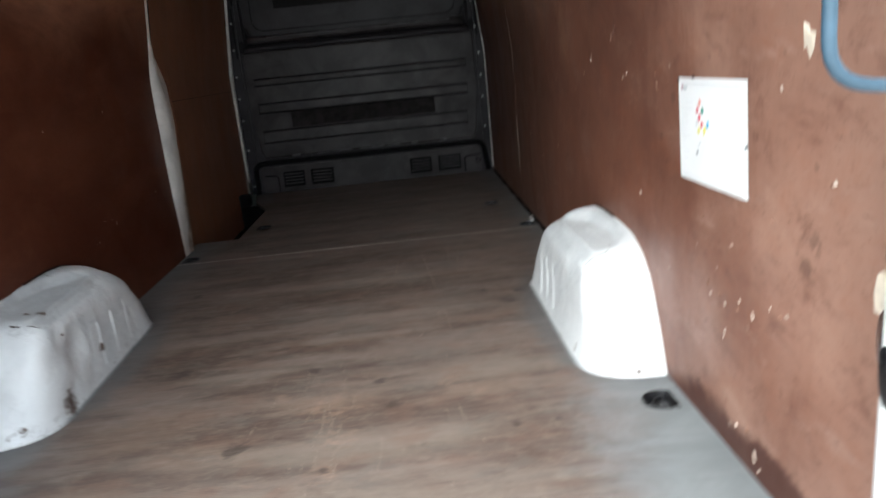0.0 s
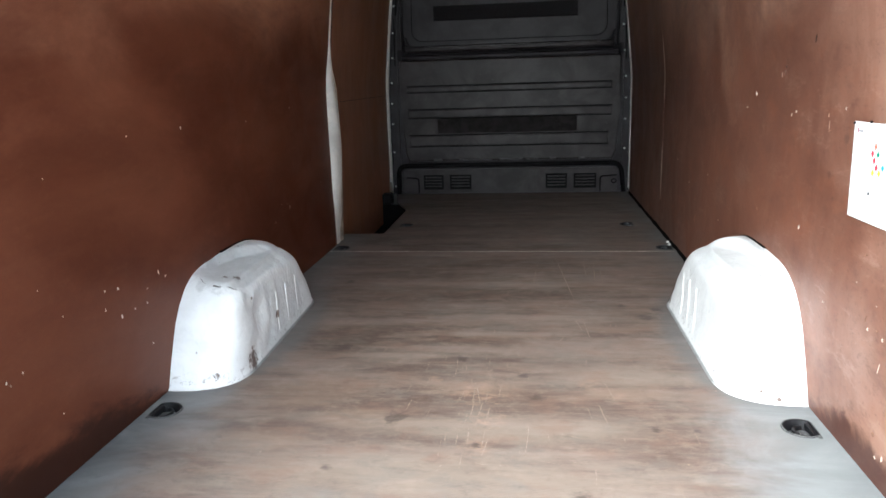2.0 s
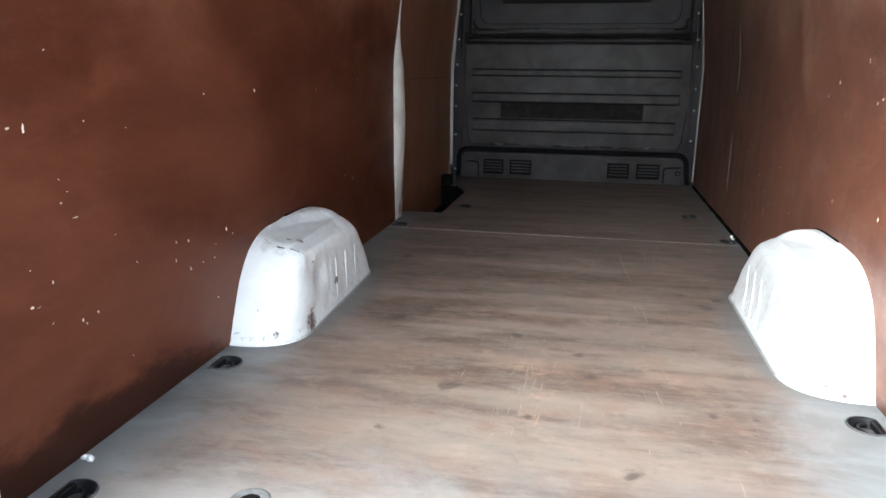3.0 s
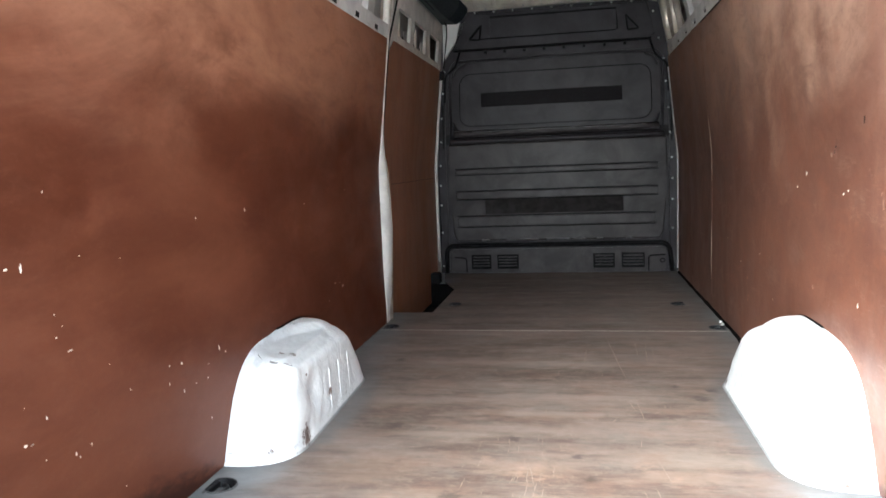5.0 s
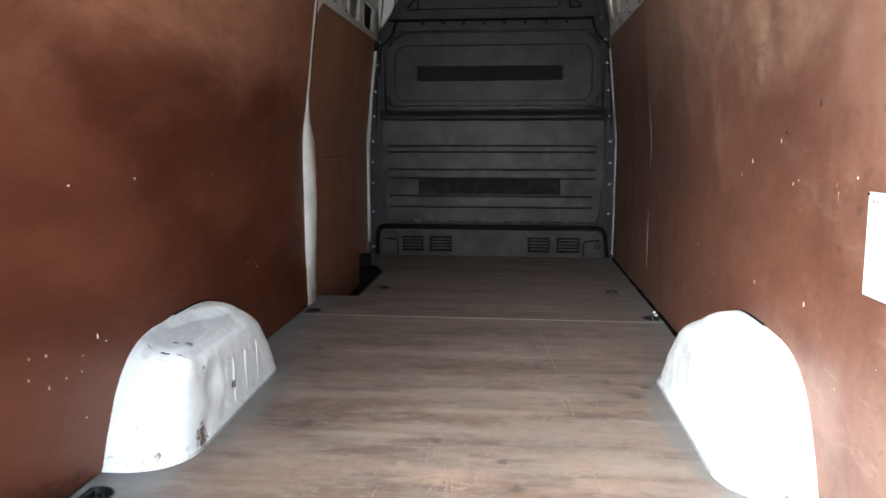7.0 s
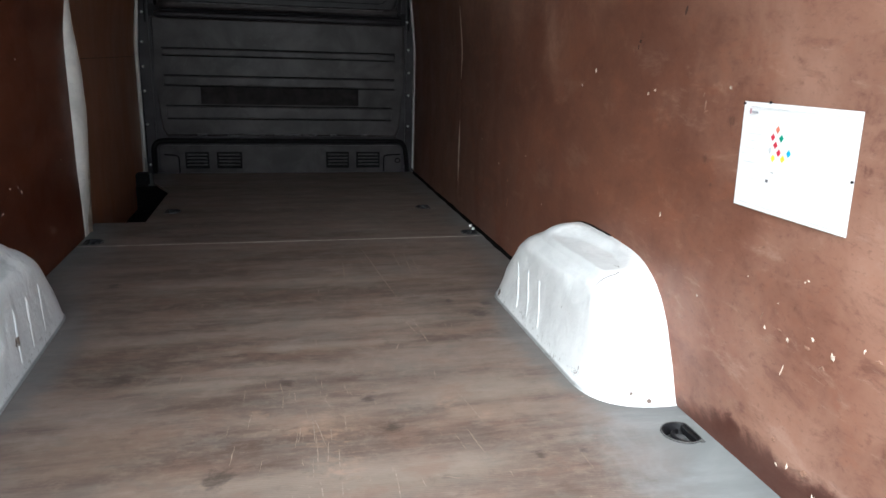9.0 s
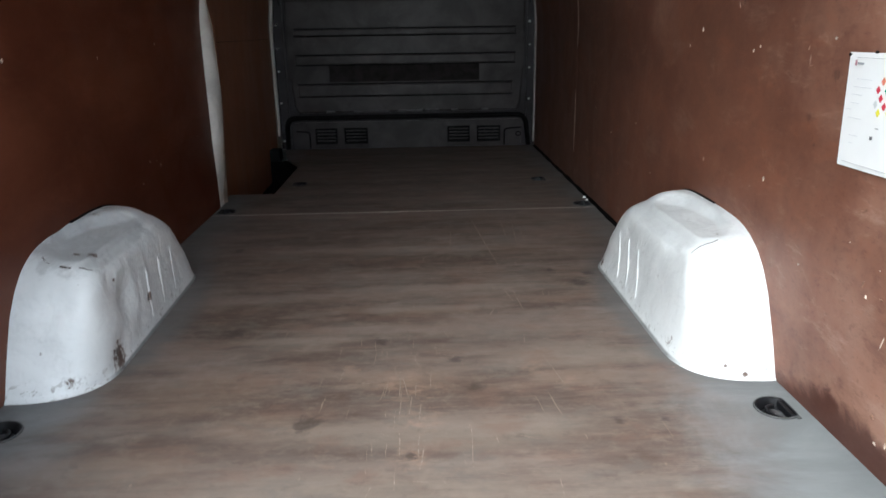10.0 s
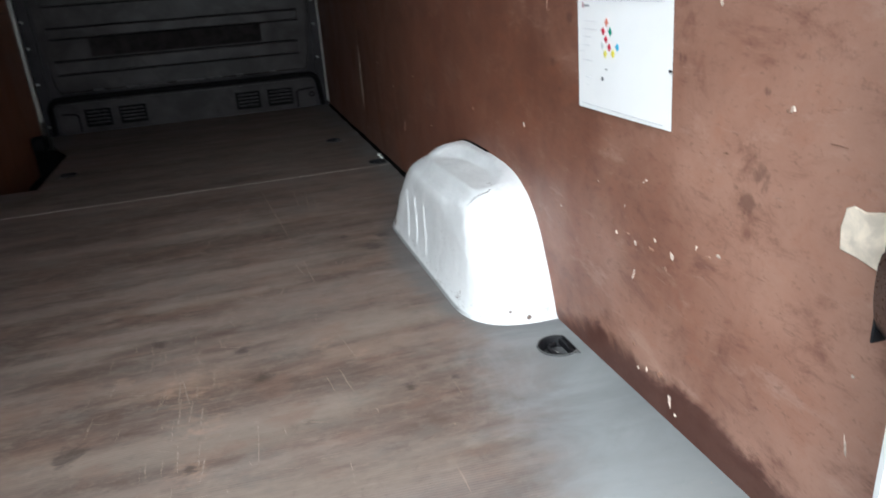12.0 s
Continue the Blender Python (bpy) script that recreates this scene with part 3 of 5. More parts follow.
setting("underbody", box((-0.985, 0.0, -0.36), (0.985, 4.9, -0.335)), BLACK_VOID, "dark steel underside of the van", "underbody")

# rear corner posts and sill
def rear_post(side):
    bm = bmesh.new()
    rows = []
    for z in (-0.34, 0.3, 0.8, 1.1, 1.4, 1.7, 1.9, 2.05):
        k = 0.87 - wx(z) + (0.25 * max(0.0, z - 1.6))
        plan = ((0.752, -0.052), (0.746, -0.046), (0.748, -0.038), (0.80, -0.006), (0.872, 0.028), (0.99, 0.028), (1.0, -0.052))
        rows.append([bm.verts.new((side * (x - k * (1.0 if x < 0.9 else 0.6)), y, z)) for x, y in plan])
    for a, b in zip(rows, rows[1:]):
        for m in range(7):
            bm.faces.new((a[m], a[(m + 1) % 7], b[(m + 1) % 7], b[m]))
    bm.faces.new(rows[0]), bm.faces.new(rows[-1])
    return bm


for s, tag in ((1, "right"), (-1, "left")):
    setting("rear_post_" + tag, rear_post(s), BODY_WHITE, "white painted folded steel rear door post", "door post")
setting("rear_header", box((-0.76, -0.05, 1.93), (0.76, 0.03, 2.12), 0.015), BODY_WHITE, "white painted rail over the rear doors", "door header")
setting("rear_sill", box((-0.80, -0.06, -0.34), (0.80, 0.035, -0.012), 0.01), RUBBER, "black plastic rear sill", "sill")


# ---- floor ----
RINGS = [(-0.825, 2.67), (0.822, 2.67), (-0.818, 0.80), (0.812, 0.80), (-0.583, 3.254), (0.715, 3.254), (-0.797, 0.165)]
STUD = (-0.455, 0.218)
JOINT_Y = 2.60


def cup_line(x, y, r, n=28):
    """A round cup's outline with a flat side towards the wall, cut where the recess of radius 0.043 is cut."""
    side = math.copysign(1, x)
    flat = 0.030 - (0.0455 - r) * 0.55
    return [(x + side * min(flat, r * math.cos(2 * math.pi * k / n)), y + r * math.sin(2 * math.pi * k / n)) for k in range(n)]


def sheet(outline, holes, z0, z1):
    """A flat board with holes through it: round, or for the lashing cups with one flat side."""
    bm = bmesh.new()
    loops = [[(x, y) for x, y in outline]]
    for cx, cy, r in holes:
        if r > 0.03:
            loops.append(cup_line(cx, cy, r))
        else:
            loops.append([(cx + r * math.cos(2 * math.pi * k / 28), cy + r * math.sin(2 * math.pi * k / 28)) for k in range(28)])
    edges, vert_loops = [], []
    for loop in loops:
        vs = [bm.verts.new((x, y, z1)) for x, y in loop]
        vert_loops.append(vs)
        edges += [bm.edges.new((vs[i], vs[(i + 1) % len(vs)])) for i in range(len(vs))]
    bmesh.ops.triangle_fill(bm, edges=edges, use_beauty=True)
    bottoms = []
    for vs in vert_loops:
        low = [bm.verts.new((v.co.x, v.co.y, z0)) for v in vs]
        bottoms.append(low)
        for i in range(len(vs)):
            j = (i + 1) % len(vs)
            bm.faces.new((vs[i], vs[j], low[j], low[i]))
    return bm


floor = thing("floor", (0, 0, 0), "worn grey-brown film-faced plywood van floor", "floor", "", "structure")
cups = [(x, y, 0.043) for x, y in RINGS]
rear_board = [(-0.877, 0.03), (0.877, 0.03), (0.877, JOINT_Y - 0.002), (-0.877, JOINT_Y - 0.002)]
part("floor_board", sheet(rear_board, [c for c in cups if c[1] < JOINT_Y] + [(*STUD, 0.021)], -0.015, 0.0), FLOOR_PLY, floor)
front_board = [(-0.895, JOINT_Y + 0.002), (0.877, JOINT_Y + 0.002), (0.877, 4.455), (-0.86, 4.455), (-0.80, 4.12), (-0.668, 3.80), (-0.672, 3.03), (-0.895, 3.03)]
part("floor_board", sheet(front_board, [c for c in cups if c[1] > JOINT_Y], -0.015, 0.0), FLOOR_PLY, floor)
part("joint_strip", box((-0.868, JOINT_Y - 0.003, -0.006), (0.868, JOINT_Y + 0.003, 0.0008)), ALU, floor, "thin pale metal strip over the floor joint")
setting("subfloor", box((-0.66, 0.03, -0.08), (0.975, 4.6, -0.062)), BLACK_VOID, "dark steel floor pan under the boards", "floor pan")
setting("subfloor_rear", box((-0.975, 0.03, -0.08), (-0.66, 3.02, -0.062)), BLACK_VOID, "dark steel floor pan under the boards", "floor pan")
well = thing("step_well", (-0.79, 3.4, -0.2), "black plastic sliding door step well beside the floor", "step", "", "structure")
part("tread", box((-0.97, 3.03, -0.215), (-0.672, 4.44, -0.20), 0.004), BLACK_VOID, well)
part("riser", box((-0.675, 3.03, -0.2), (-0.668, 4.44, -0.016)), BLACK_VOID, well)
part("rear_cheek", box((-0.97, 3.022, -0.2), (-0.668, 3.029, -0.016)), BLACK_VOID, well)
part("front_cheek", box((-0.97, 4.1, -0.2), (-0.676, 4.107, -0.02)), BLACK_VOID, well)
part("rubber_stop", box((-0.885, 4.02, -0.01), (-0.815, 4.10, 0.07), 0.012, 3), RUBBER, well)


# ---- plywood linings ----
def ply(name, side, y0, y1, z0, z1, label, material, off=0.0):
    fy0 = y0 if callable(y0) else (lambda z: y0)
    fy1 = y1 if callable(y1) else (lambda z: y1)
    return tagged(part(name, lining(side, fy0, fy1, z0, z1, off), material, None, "", False), label, "wall panel", "plywood wall panels", "structure")


PLY_TOP = 1.518
left_end = [(0.0, 2.755), (0.15, 2.75), (0.3, 2.735), (0.7, 2.735), (0.9, 2.745), (1.0, 2.76), (1.25, 2.77), (1.6, 2.79)]
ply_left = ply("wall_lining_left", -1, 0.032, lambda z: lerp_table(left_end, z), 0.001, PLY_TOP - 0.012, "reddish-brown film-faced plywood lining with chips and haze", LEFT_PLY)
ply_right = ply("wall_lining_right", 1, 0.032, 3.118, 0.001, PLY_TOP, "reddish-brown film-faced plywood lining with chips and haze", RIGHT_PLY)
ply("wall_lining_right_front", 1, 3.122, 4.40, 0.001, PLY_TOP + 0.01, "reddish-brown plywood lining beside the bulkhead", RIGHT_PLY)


def on_wall(side, y, z, proud):
    return Vector((side * (wx(z) - proud), y, z))


def chip(parent, side, y, z, w, h, material, name="chip", turn=0.0, seed=0):
    """A small ragged patch where the film is broken away."""
    rnd = random.Random(seed)
    w, h = w * 0.78, h * 0.82
    bm = bmesh.new()
    k = 9
    rim, core = [], []
    for i in range(k):
        a = 2 * math.pi * i / k
        r = rnd.uniform(0.28, 1.25)
        u, v = r * w / 2 * math.cos(a), r * h / 2 * math.sin(a)
        u, v = u * math.cos(turn) - v * math.sin(turn), u * math.sin(turn) + v * math.cos(turn)
        rim.append(bm.verts.new(on_wall(side, y + u, z + v, 0.0002)))
        core.append(bm.verts.new(on_wall(side, y + u * 0.7, z + v * 0.7, 0.0016)))
    bm.faces.new(core)
    for i in range(k):
        j = (i + 1) % k
        bm.faces.new((rim[i], rim[j], core[j], core[i]))
    return part(name, bm, material, parent)


# chips: along the wall, height, width, height of the patch
CHIPS_RIGHT = [(0.595, 0.305, 0.010, 0.014), (0.534, 0.33, 0.013, 0.010), (0.483, 0.319, 0.012, 0.024), (0.421, 0.356, 0.007, 0.012), (0.368, 0.362, 0.020, 0.009),
               (0.252, 0.599, 0.012, 0.012), (0.40, 0.723, 0.012, 0.014), (0.543, 0.068, 0.010, 0.022), (0.468, 0.045, 0.016, 0.034), (0.571, 0.058, 0.014, 0.010),
               (0.11, 0.298, 0.007, 0.009), (1.533, 0.77, 0.010, 0.020), (1.623, 0.727, 0.012, 0.010), (1.212, 0.722, 0.014, 0.014), (1.18, 0.733, 0.016, 0.008),
               (0.872, 0.755, 0.012, 0.009), (2.432, 0.363, 0.03, 0.012), (2.1, 0.44, 0.018, 0.008), (1.9, 0.294, 0.012, 0.010), (0.661, 0.304, 0.008, 0.014)]
CHIPS_RIGHT_SMALL = [(0.895, 0.29, 0.009), (0.732, 0.388, 0.005), (0.567, 0.43, 0.006), (2.703, 0.436, 0.012), (0.575, 0.424, 0.006), (0.634, 0.364, 0.007), (1.092, 0.437, 0.016), (0.45, 0.025, 0.014)]
CHIPS_LEFT = [(1.169, 0.73, 0.014, 0.018), (0.877, 0.728, 0.009, 0.010), (0.244, 0.686, 0.010, 0.022), (0.209, 0.689, 0.020, 0.008), (0.318, 0.826, 0.006, 0.007),
              (0.946, 0.348, 0.007, 0.024), (0.979, 0.327, 0.016, 0.006), (0.693, 0.368, 0.010, 0.010), (0.748, 0.357, 0.013, 0.012), (0.53, 0.36, 0.009, 0.010),
              (0.75, 0.283, 0.011, 0.015), (0.872, 0.282, 0.007, 0.010), (0.21, 0.355, 0.014, 0.008), (0.336, 0.286, 0.009, 0.014), (0.384, 0.288, 0.006, 0.011),
              (2.152, 0.749, 0.009, 0.009), (0.686, 0.322, 0.005, 0.012), (0.315, 0.536, 0.012, 0.006),
              (0.405, 0.689, 0.008, 0.004), (0.537, 0.666, 0.005, 0.003), (0.316, 0.583, 0.004, 0.005), (0.335, 0.556, 0.005, 0.003), (0.352, 0.501, 0.022, 0.004), (0.465, 0.439, 0.005, 0.004),
              (0.881, 0.319, 0.013, 0.003), (0.876, 0.164, 0.006, 0.007), (0.216, 0.426, 0.004, 0.003), (0.268, 0.388, 0.006, 0.012), (0.225, 0.351, 0.015, 0.004), (0.347, 0.276, 0.005, 0.011),
              (0.255, 0.308, 0.004, 0.005), (0.483, 0.148, 0.005, 0.004), (0.812, 0.285, 0.006, 0.007),
              (1.667, 0.718, 0.006, 0.010), (2.526, 0.370, 0.010, 0.006), (1.878, 0.298, 0.006, 0.008), (1.962, 0.359, 0.012, 0.004), (2.06, 0.331, 0.005, 0.014), (2.03, 0.35, 0.005, 0.006)]
for i, (y, z, w, h) in enumerate(CHIPS_RIGHT):
    chip(ply_right, 1, y, z, w, h, CHIP, seed=i)
for i, (y, z, w) in enumerate(CHIPS_RIGHT_SMALL):
    chip(ply_right, 1, y, z, w, w, CHIP, seed=40 + i)
for i, (y, z, w, h) in enumerate(CHIPS_LEFT):
    chip(ply_left, -1, y, z, w, h, CHIP, seed=70 + i)
for i, (y, z, w, h) in enumerate([(0.57, 0.429, 0.010, 0.007), (0.675, 0.324, 0.008, 0.022), (0.706, 0.455, 0.026, 0.006), (0.368, 0.52, 0.022, 0.004), (0.421, 0.508, 0.016, 0.003), (0.309, 0.528, 0.008, 0.006),
                                  (0.175, 0.569, 0.05, 0.003), (0.26, 0.596, 0.010, 0.008), (0.50, 0.29, 0.022, 0.016), (0.545, 0.31, 0.02, 0.008), (0.39, 0.35, 0.02, 0.010), (0.62, 0.315, 0.016, 0.010),
                                  (0.59, 0.10, 0.02, 0.010), (0.50, 0.08, 0.026, 0.02), (1.31, 0.83, 0.005, 0.02), (0.955, 0.712, 0.005, 0.035), (0.965, 0.735, 0.006, 0.016), (0.95, 0.70, 0.03, 0.004), (1.45, 0.42, 0.01, 0.02), (2.29, 0.222, 0.007, 0.060), (1.157, 0.405, 0.014, 0.008), (1.988, 0.724, 0.010, 0.006), (2.30, 0.31, 0.006, 0.03)]):
    chip(ply_right, 1, y, z, w, h, FAINT, "rub_mark", 0.3 * math.sin(i * 2.1), 120 + i)
for i, (y, z, w, h) in enumerate([(1.062, 0.918, 0.012, 0.034), (1.276, 0.852, 0.014, 0.014), (1.284, 0.838, 0.005, 0.018)]):
    chip(ply_right, 1, y, z, w, h, DARK_SCUFF, "dark_mark", 0.35, 160 + i)
chip(ply_right, 1, 0.597, 0.243, 0.004, 0.034, CHIP, "scratch", 0.25, 90)
chip(ply_right, 1, 0.105, 0.20, 0.004, 0.045, CHIP, "scratch", -0.2, 91)
chip(ply_right, 1, 0.332, 0.793, 0.046, 0.075, PALE_WOOD, "broken_patch", 0.1, 96)

# the pale joint between the right boards, filled in two lengths
for z0, z1 in ((0.165, 0.485), (0.69, 1.04)):
    bm = bmesh.new()
    rows = [[bm.verts.new(on_wall(1, 3.12 + s * w * 1.4, z0 + (z1 - z0) * k / 6, 0.0025)) for s in (-1, 1)] for k, w in enumerate((0.002, 0.006, 0.008, 0.009, 0.008, 0.006, 0.002))]
    for a, b in zip(rows, rows[1:]):
        bm.faces.new((a[0], a[1], b[1], b[0]))
    part("joint_filler", bm, PALE_WOOD, ply_right, "pale bare wood along the joint")

edge = setting("trim_edge_right", lining(1, lambda z: 4.402, lambda z: 4.452, 0.03, 1.46, -0.004, 0.012, 24), BODY_WHITE, "narrow white painted steel edge beside the bulkhead", "edge strip")

# uneven black strip in the corner of floor and right lining
bm = bmesh.new()
rows = []
for k in range(61):
    y = 1.86 + 2.53 * k / 60
    w = 0.009 + 0.006 * noise.noise(Vector((y * 9, 0, 0)))
    h = 0.016 + 0.012 * noise.noise(Vector((y * 7, 3, 0)))
    rows.append([bm.verts.new(p) for p in ((0.8698, y, 0.0005), (0.870 - w, y, 0.0006), (0.870 - w * 0.35, y, h * 0.4), (0.8692, y, h))])
for a, b in zip(rows, rows[1:]):
    for k in range(3):
        bm.faces.new((a[k], a[k + 1], b[k + 1], b[k]))
setting("floor_corner_strip", bm, BLACK_VOID, "uneven black strip along the foot of the plywood lining", "sealant", True)

# bare wood where the right lining's rear edge is broken out
bm = bmesh.new()
ragged = [(0.155, 0.448), (0.158, 0.475), (0.153, 0.500), (0.142, 0.506), (0.125, 0.503), (0.104, 0.509), (0.08, 0.516), (0.05, 0.515), (0.045, 0.44), (0.075, 0.448), (0.10, 0.440), (0.13, 0.446)]
low = [bm.verts.new((0.8695, y, z)) for y, z in ragged]
top = [bm.verts.new((0.8675, 0.10 + (y - 0.10) * 0.95, 0.478 + (z - 0.478) * 0.93)) for y, z in ragged]
bm.faces.new(top)
for i in range(len(ragged)):
    j = (i + 1) % len(ragged)
    bm.faces.new((low[i], low[j], top[j], top[i]))
part("broken_patch", bm, PALE_WOOD, ply_right, "bare splintered wood at the broken edge")


# ---- upper rails and ribs along the sides ----
def slot_rail(side, y0, y1, slots, z0, z1, zs, name, label):
    """A pressed rail over the lining, with square slots through it."""
    bm = bmesh.new()
    w, h, x_off, t = 0.064, 0.028, 0.001, 0.003
    ys = [y0] + [v for s in slots for v in (s - w / 2, s + w / 2)] + [y1]
    zz = [z0, zs - h / 2, zs + h / 2, z1]
    for i in range(len(ys) - 1):
        for j in range(3):
            if i % 2 == 1 and j == 1:
                continue
            vs = []
            for d in (0, t):
                vs.append([bm.verts.new((side * (wx(z) + x_off + d), y, z)) for y, z in ((ys[i], zz[j]), (ys[i + 1], zz[j]), (ys[i + 1], zz[j + 1]), (ys[i], zz[j + 1]))])
            bm.faces.new(vs[0]), bm.faces.new(list(reversed(vs[1])))
            for k in range(4):
                bm.faces.new((vs[0][k], vs[0][(k + 1) % 4], vs[1][(k + 1) % 4], vs[1][k]))
    bmesh.ops.remove_doubles(bm, verts=bm.verts, dist=0.0004)
    rail = tagged(part(name, bm, BODY_GREY), label, "rail", "slotted side rails", "structure")
    x = wx(z1) + 0.001
    part("lip", box((side * x, y0, z1), (side * (x + 0.05), y1, z1 + 0.004)), BODY_GREY, rail)
    # black plate behind the slots keeps them dark
    part("backing", box((side * (x + 0.055), y0, z0 - 0.02), (side * (x + 0.06), y1, z1 + 0.006)), IRON, rail)
    return rail


slot_rail(-1, 0.04, 2.80, [0.10 + 0.31 * k for k in range(9)], PLY_TOP - 0.010, 1.574, 1.530, "trim_rail_left", "light grey painted steel rail with square slots above the lining")
slot_rail(1, 0.04, 4.36, [0.145 + 0.31 * k for k in range(14)], PLY_TOP + 0.012, 1.605, 1.557, "trim_rail_right", "light grey painted steel rail with square slots above the lining")


def rib(side, y, wide=0.10):
    """A pressed hat-shaped rib from the rail to the roof."""
    bm = bmesh.new()
    line = [(0.875, 1.58), (0.845, 1.74), (0.81, 1.88), (0.77, 1.98), (0.70, 2.05), (0.60, 2.085)]
    profile = [(-wide * 0.75, 0.05), (-wide * 0.5, 0.045), (-wide * 0.36, 0.0), (wide * 0.36, 0.0), (wide * 0.5, 0.045), (wide * 0.75, 0.05)]
    rows = []
    for x, z in line:
        out = Vector((x, z - 1.2)).normalized()
        rows.append([bm.verts.new((side * (x + d * out.x), y + u, z + d * out.y)) for u, d in profile])
    for a, b in zip(rows, rows[1:]):
        for k in range(len(profile) - 1):
            bm.faces.new((a[k], a[k + 1], b[k + 1], b[k]))
    return tagged(part("roof_rib", bm, BODY_GREY), "light grey pressed steel rib between rail and roof", "rib", "steel side ribs", "structure")


for y in (0.35, 0.95, 1.5, 1.86, 2.16, 2.46, 2.72):
    rib(-1, y, 0.15)
for y in (0.35, 0.95, 1.55, 2.1, 2.45, 2.78, 3.1, 3.45, 3.85):
    rib(1, y, 0.15)


def roof_bow(y):
    bm = bmesh.new()
    xs = [-0.72 + 1.44 * i / 16 for i in range(17)]
    prof = [(-0.06, 0.035), (-0.045, 0.0), (0.045, 0.0), (0.06, 0.035)]
    rows = []
    for x in xs:
        z = 2.085 - 0.06 * (abs(x) / 0.72) ** 3
        rows.append([bm.verts.new((x, y + u, z + d)) for u, d in prof])
    for a, b in zip(rows, rows[1:]):
        for k in range(3):
            bm.faces.new((a[k], a[k + 1], b[k + 1], b[k]))
    return tagged(part("roof_bow", bm, BODY_WHITE), "light grey pressed steel roof bow", "roof bow", "steel roof bows", "structure")


for y in (0.5, 1.3, 2.1, 2.9, 3.6):
    roof_bow(y)

# front header over the bulkhead
header = thing("front_header", (0, 4.4, 1.95), "dull grey pressed steel header above the bulkhead", "roof header", "", "structure")
bm = bmesh.new()
hx = [-0.74 + 1.48 * i / 20 for i in range(21)]
prof = [(4.475, 1.945), (4.44, 1.955), (4.27, 2.005), (4.262, 2.012)]
rows = [[bm.verts.new((x * (1 - 0.02 * k), y, z + 0.012 * (1 - (x / 0.74) ** 2) - (0.03 * max(0, abs(x) - 0.62) / 0.12))) for k, (y, z) in enumerate(prof)] for x in hx]
for a, b in zip(rows, rows[1:]):
    for k in range(3):
        bm.faces.new((a[k], a[k + 1], b[k + 1], b[k]))
part("face", bm, HEADER_GREY, header, "dull grey scuffed steel", True)
bm = bmesh.new()
prof = [(4.262, 2.010), (4.225, 2.018), (4.22, 2.024), (4.225, 2.06), (4.25, 2.10)]
rows = [[bm.verts.new((x, y, z + 0.012 * (1 - (x / 0.74) ** 2) - (0.03 * max(0, abs(x) - 0.62) / 0.12))) for y, z in prof] for x in hx]
for a, b in zip(rows, rows[1:]):
    for k in range(4):
        bm.faces.new((a[k], a[k + 1], b[k + 1], b[k]))
part("flange", bm, BODY_WHITE, header, "pale painted flange", True)
for i in range(10):
    x = -0.615 + 1.23 * i / 9
    drop = 0.012 * (1 - (x / 0.74) ** 2)
    bm = bmesh.new()
    low, top = [], []
    for u, v in rounded(x - 0.058, x + 0.058, 0.0, 0.125, 0.018, 4):
        y, z = 4.295 + v, 1.9985 - 0.294 * v + drop
        cu, cv = x + (u - x) * 0.90, 0.0625 + (v - 0.0625) * 0.90
        low.append(bm.verts.new((u, y, z - 0.001)))
        top.append(bm.verts.new((cu, 4.295 + cv, 1.9985 - 0.294 * cv + drop - 0.006)))
    bm.faces.new(top)
    for k in range(len(low)):
        bm.faces.new((low[k], low[(k + 1) % len(low)], top[(k + 1) % len(low)], top[k]))
    part("pressed_pad", bm, HEADER_GREY, header)
    part("rivet", disc((x, 4.445, 1.952 + drop), (0, -0.3, -1), 0.008, 0.010, 10, 0.3), STEEL, header)

cable = thing("roof_cable", (0, 4.05, 2.08), "thin black wiring cable clipped along the roof bow", "cable")
pts = [(-0.66 + 1.32 * i / 40, 4.06 + 0.006 * math.sin(i * 1.3), 2.075 - 0.055 * (abs(-0.66 + 1.32 * i / 40) / 0.66) ** 3 - 0.008 * abs(math.sin(i * 0.39))) for i in range(41)]
part("cable", tube(pts, 0.0055, 6), RUBBER, cable, "", True)
for i in range(7):
    x = -0.6 + 0.2 * i
    part("clip", box((x - 0.014, 4.05, 2.055 - 0.05 * (abs(x) / 0.66) ** 3), (x + 0.014, 4.075, 2.10), 0.003), RUBBER, cable)
bow = roof_bow(4.07)


# ---- sliding door on the left ----
DOOR_OFF = 0.03
door = thing("sliding_door", (-0.9, 3.6, -0.15), "closed white sliding side door lined with brown plywood", "sliding door")
door_edge = [(0.0, 3.0), (0.12, 3.0), (0.38, 3.02), (0.63, 3.09), (0.83, 3.075), (1.0, 2.90), (1.25, 2.885), (1.46, 2.94), (1.54, 3.05)]
part("ply_panel", lining(-1, lambda z: lerp_table(door_edge, max(z, 0)), lambda z: 4.40 - 0.10 * max(0.0, 0.25 - z), -0.16, 1.535, DOOR_OFF, 0.006, 40), DOOR_PLY, door, "brown film-faced plywood with a horizontal joint")


def door_sheet(bm, y0, y1, z0, z1, off, t=0.004):
    vs = [[bm.verts.new((-(wx(z) + off + d), y, z)) for y, z in ((y0, z0), (y1, z0), (y1, z1), (y0, z1))] for d in (0, t)]
    bm.faces.new(vs[0]), bm.faces.new(list(reversed(vs[1])))
    for k in range(4):
        bm.faces.new((vs[0][k], vs[0][(k + 1) % 4], vs[1][(k + 1) % 4], vs[1][k]))


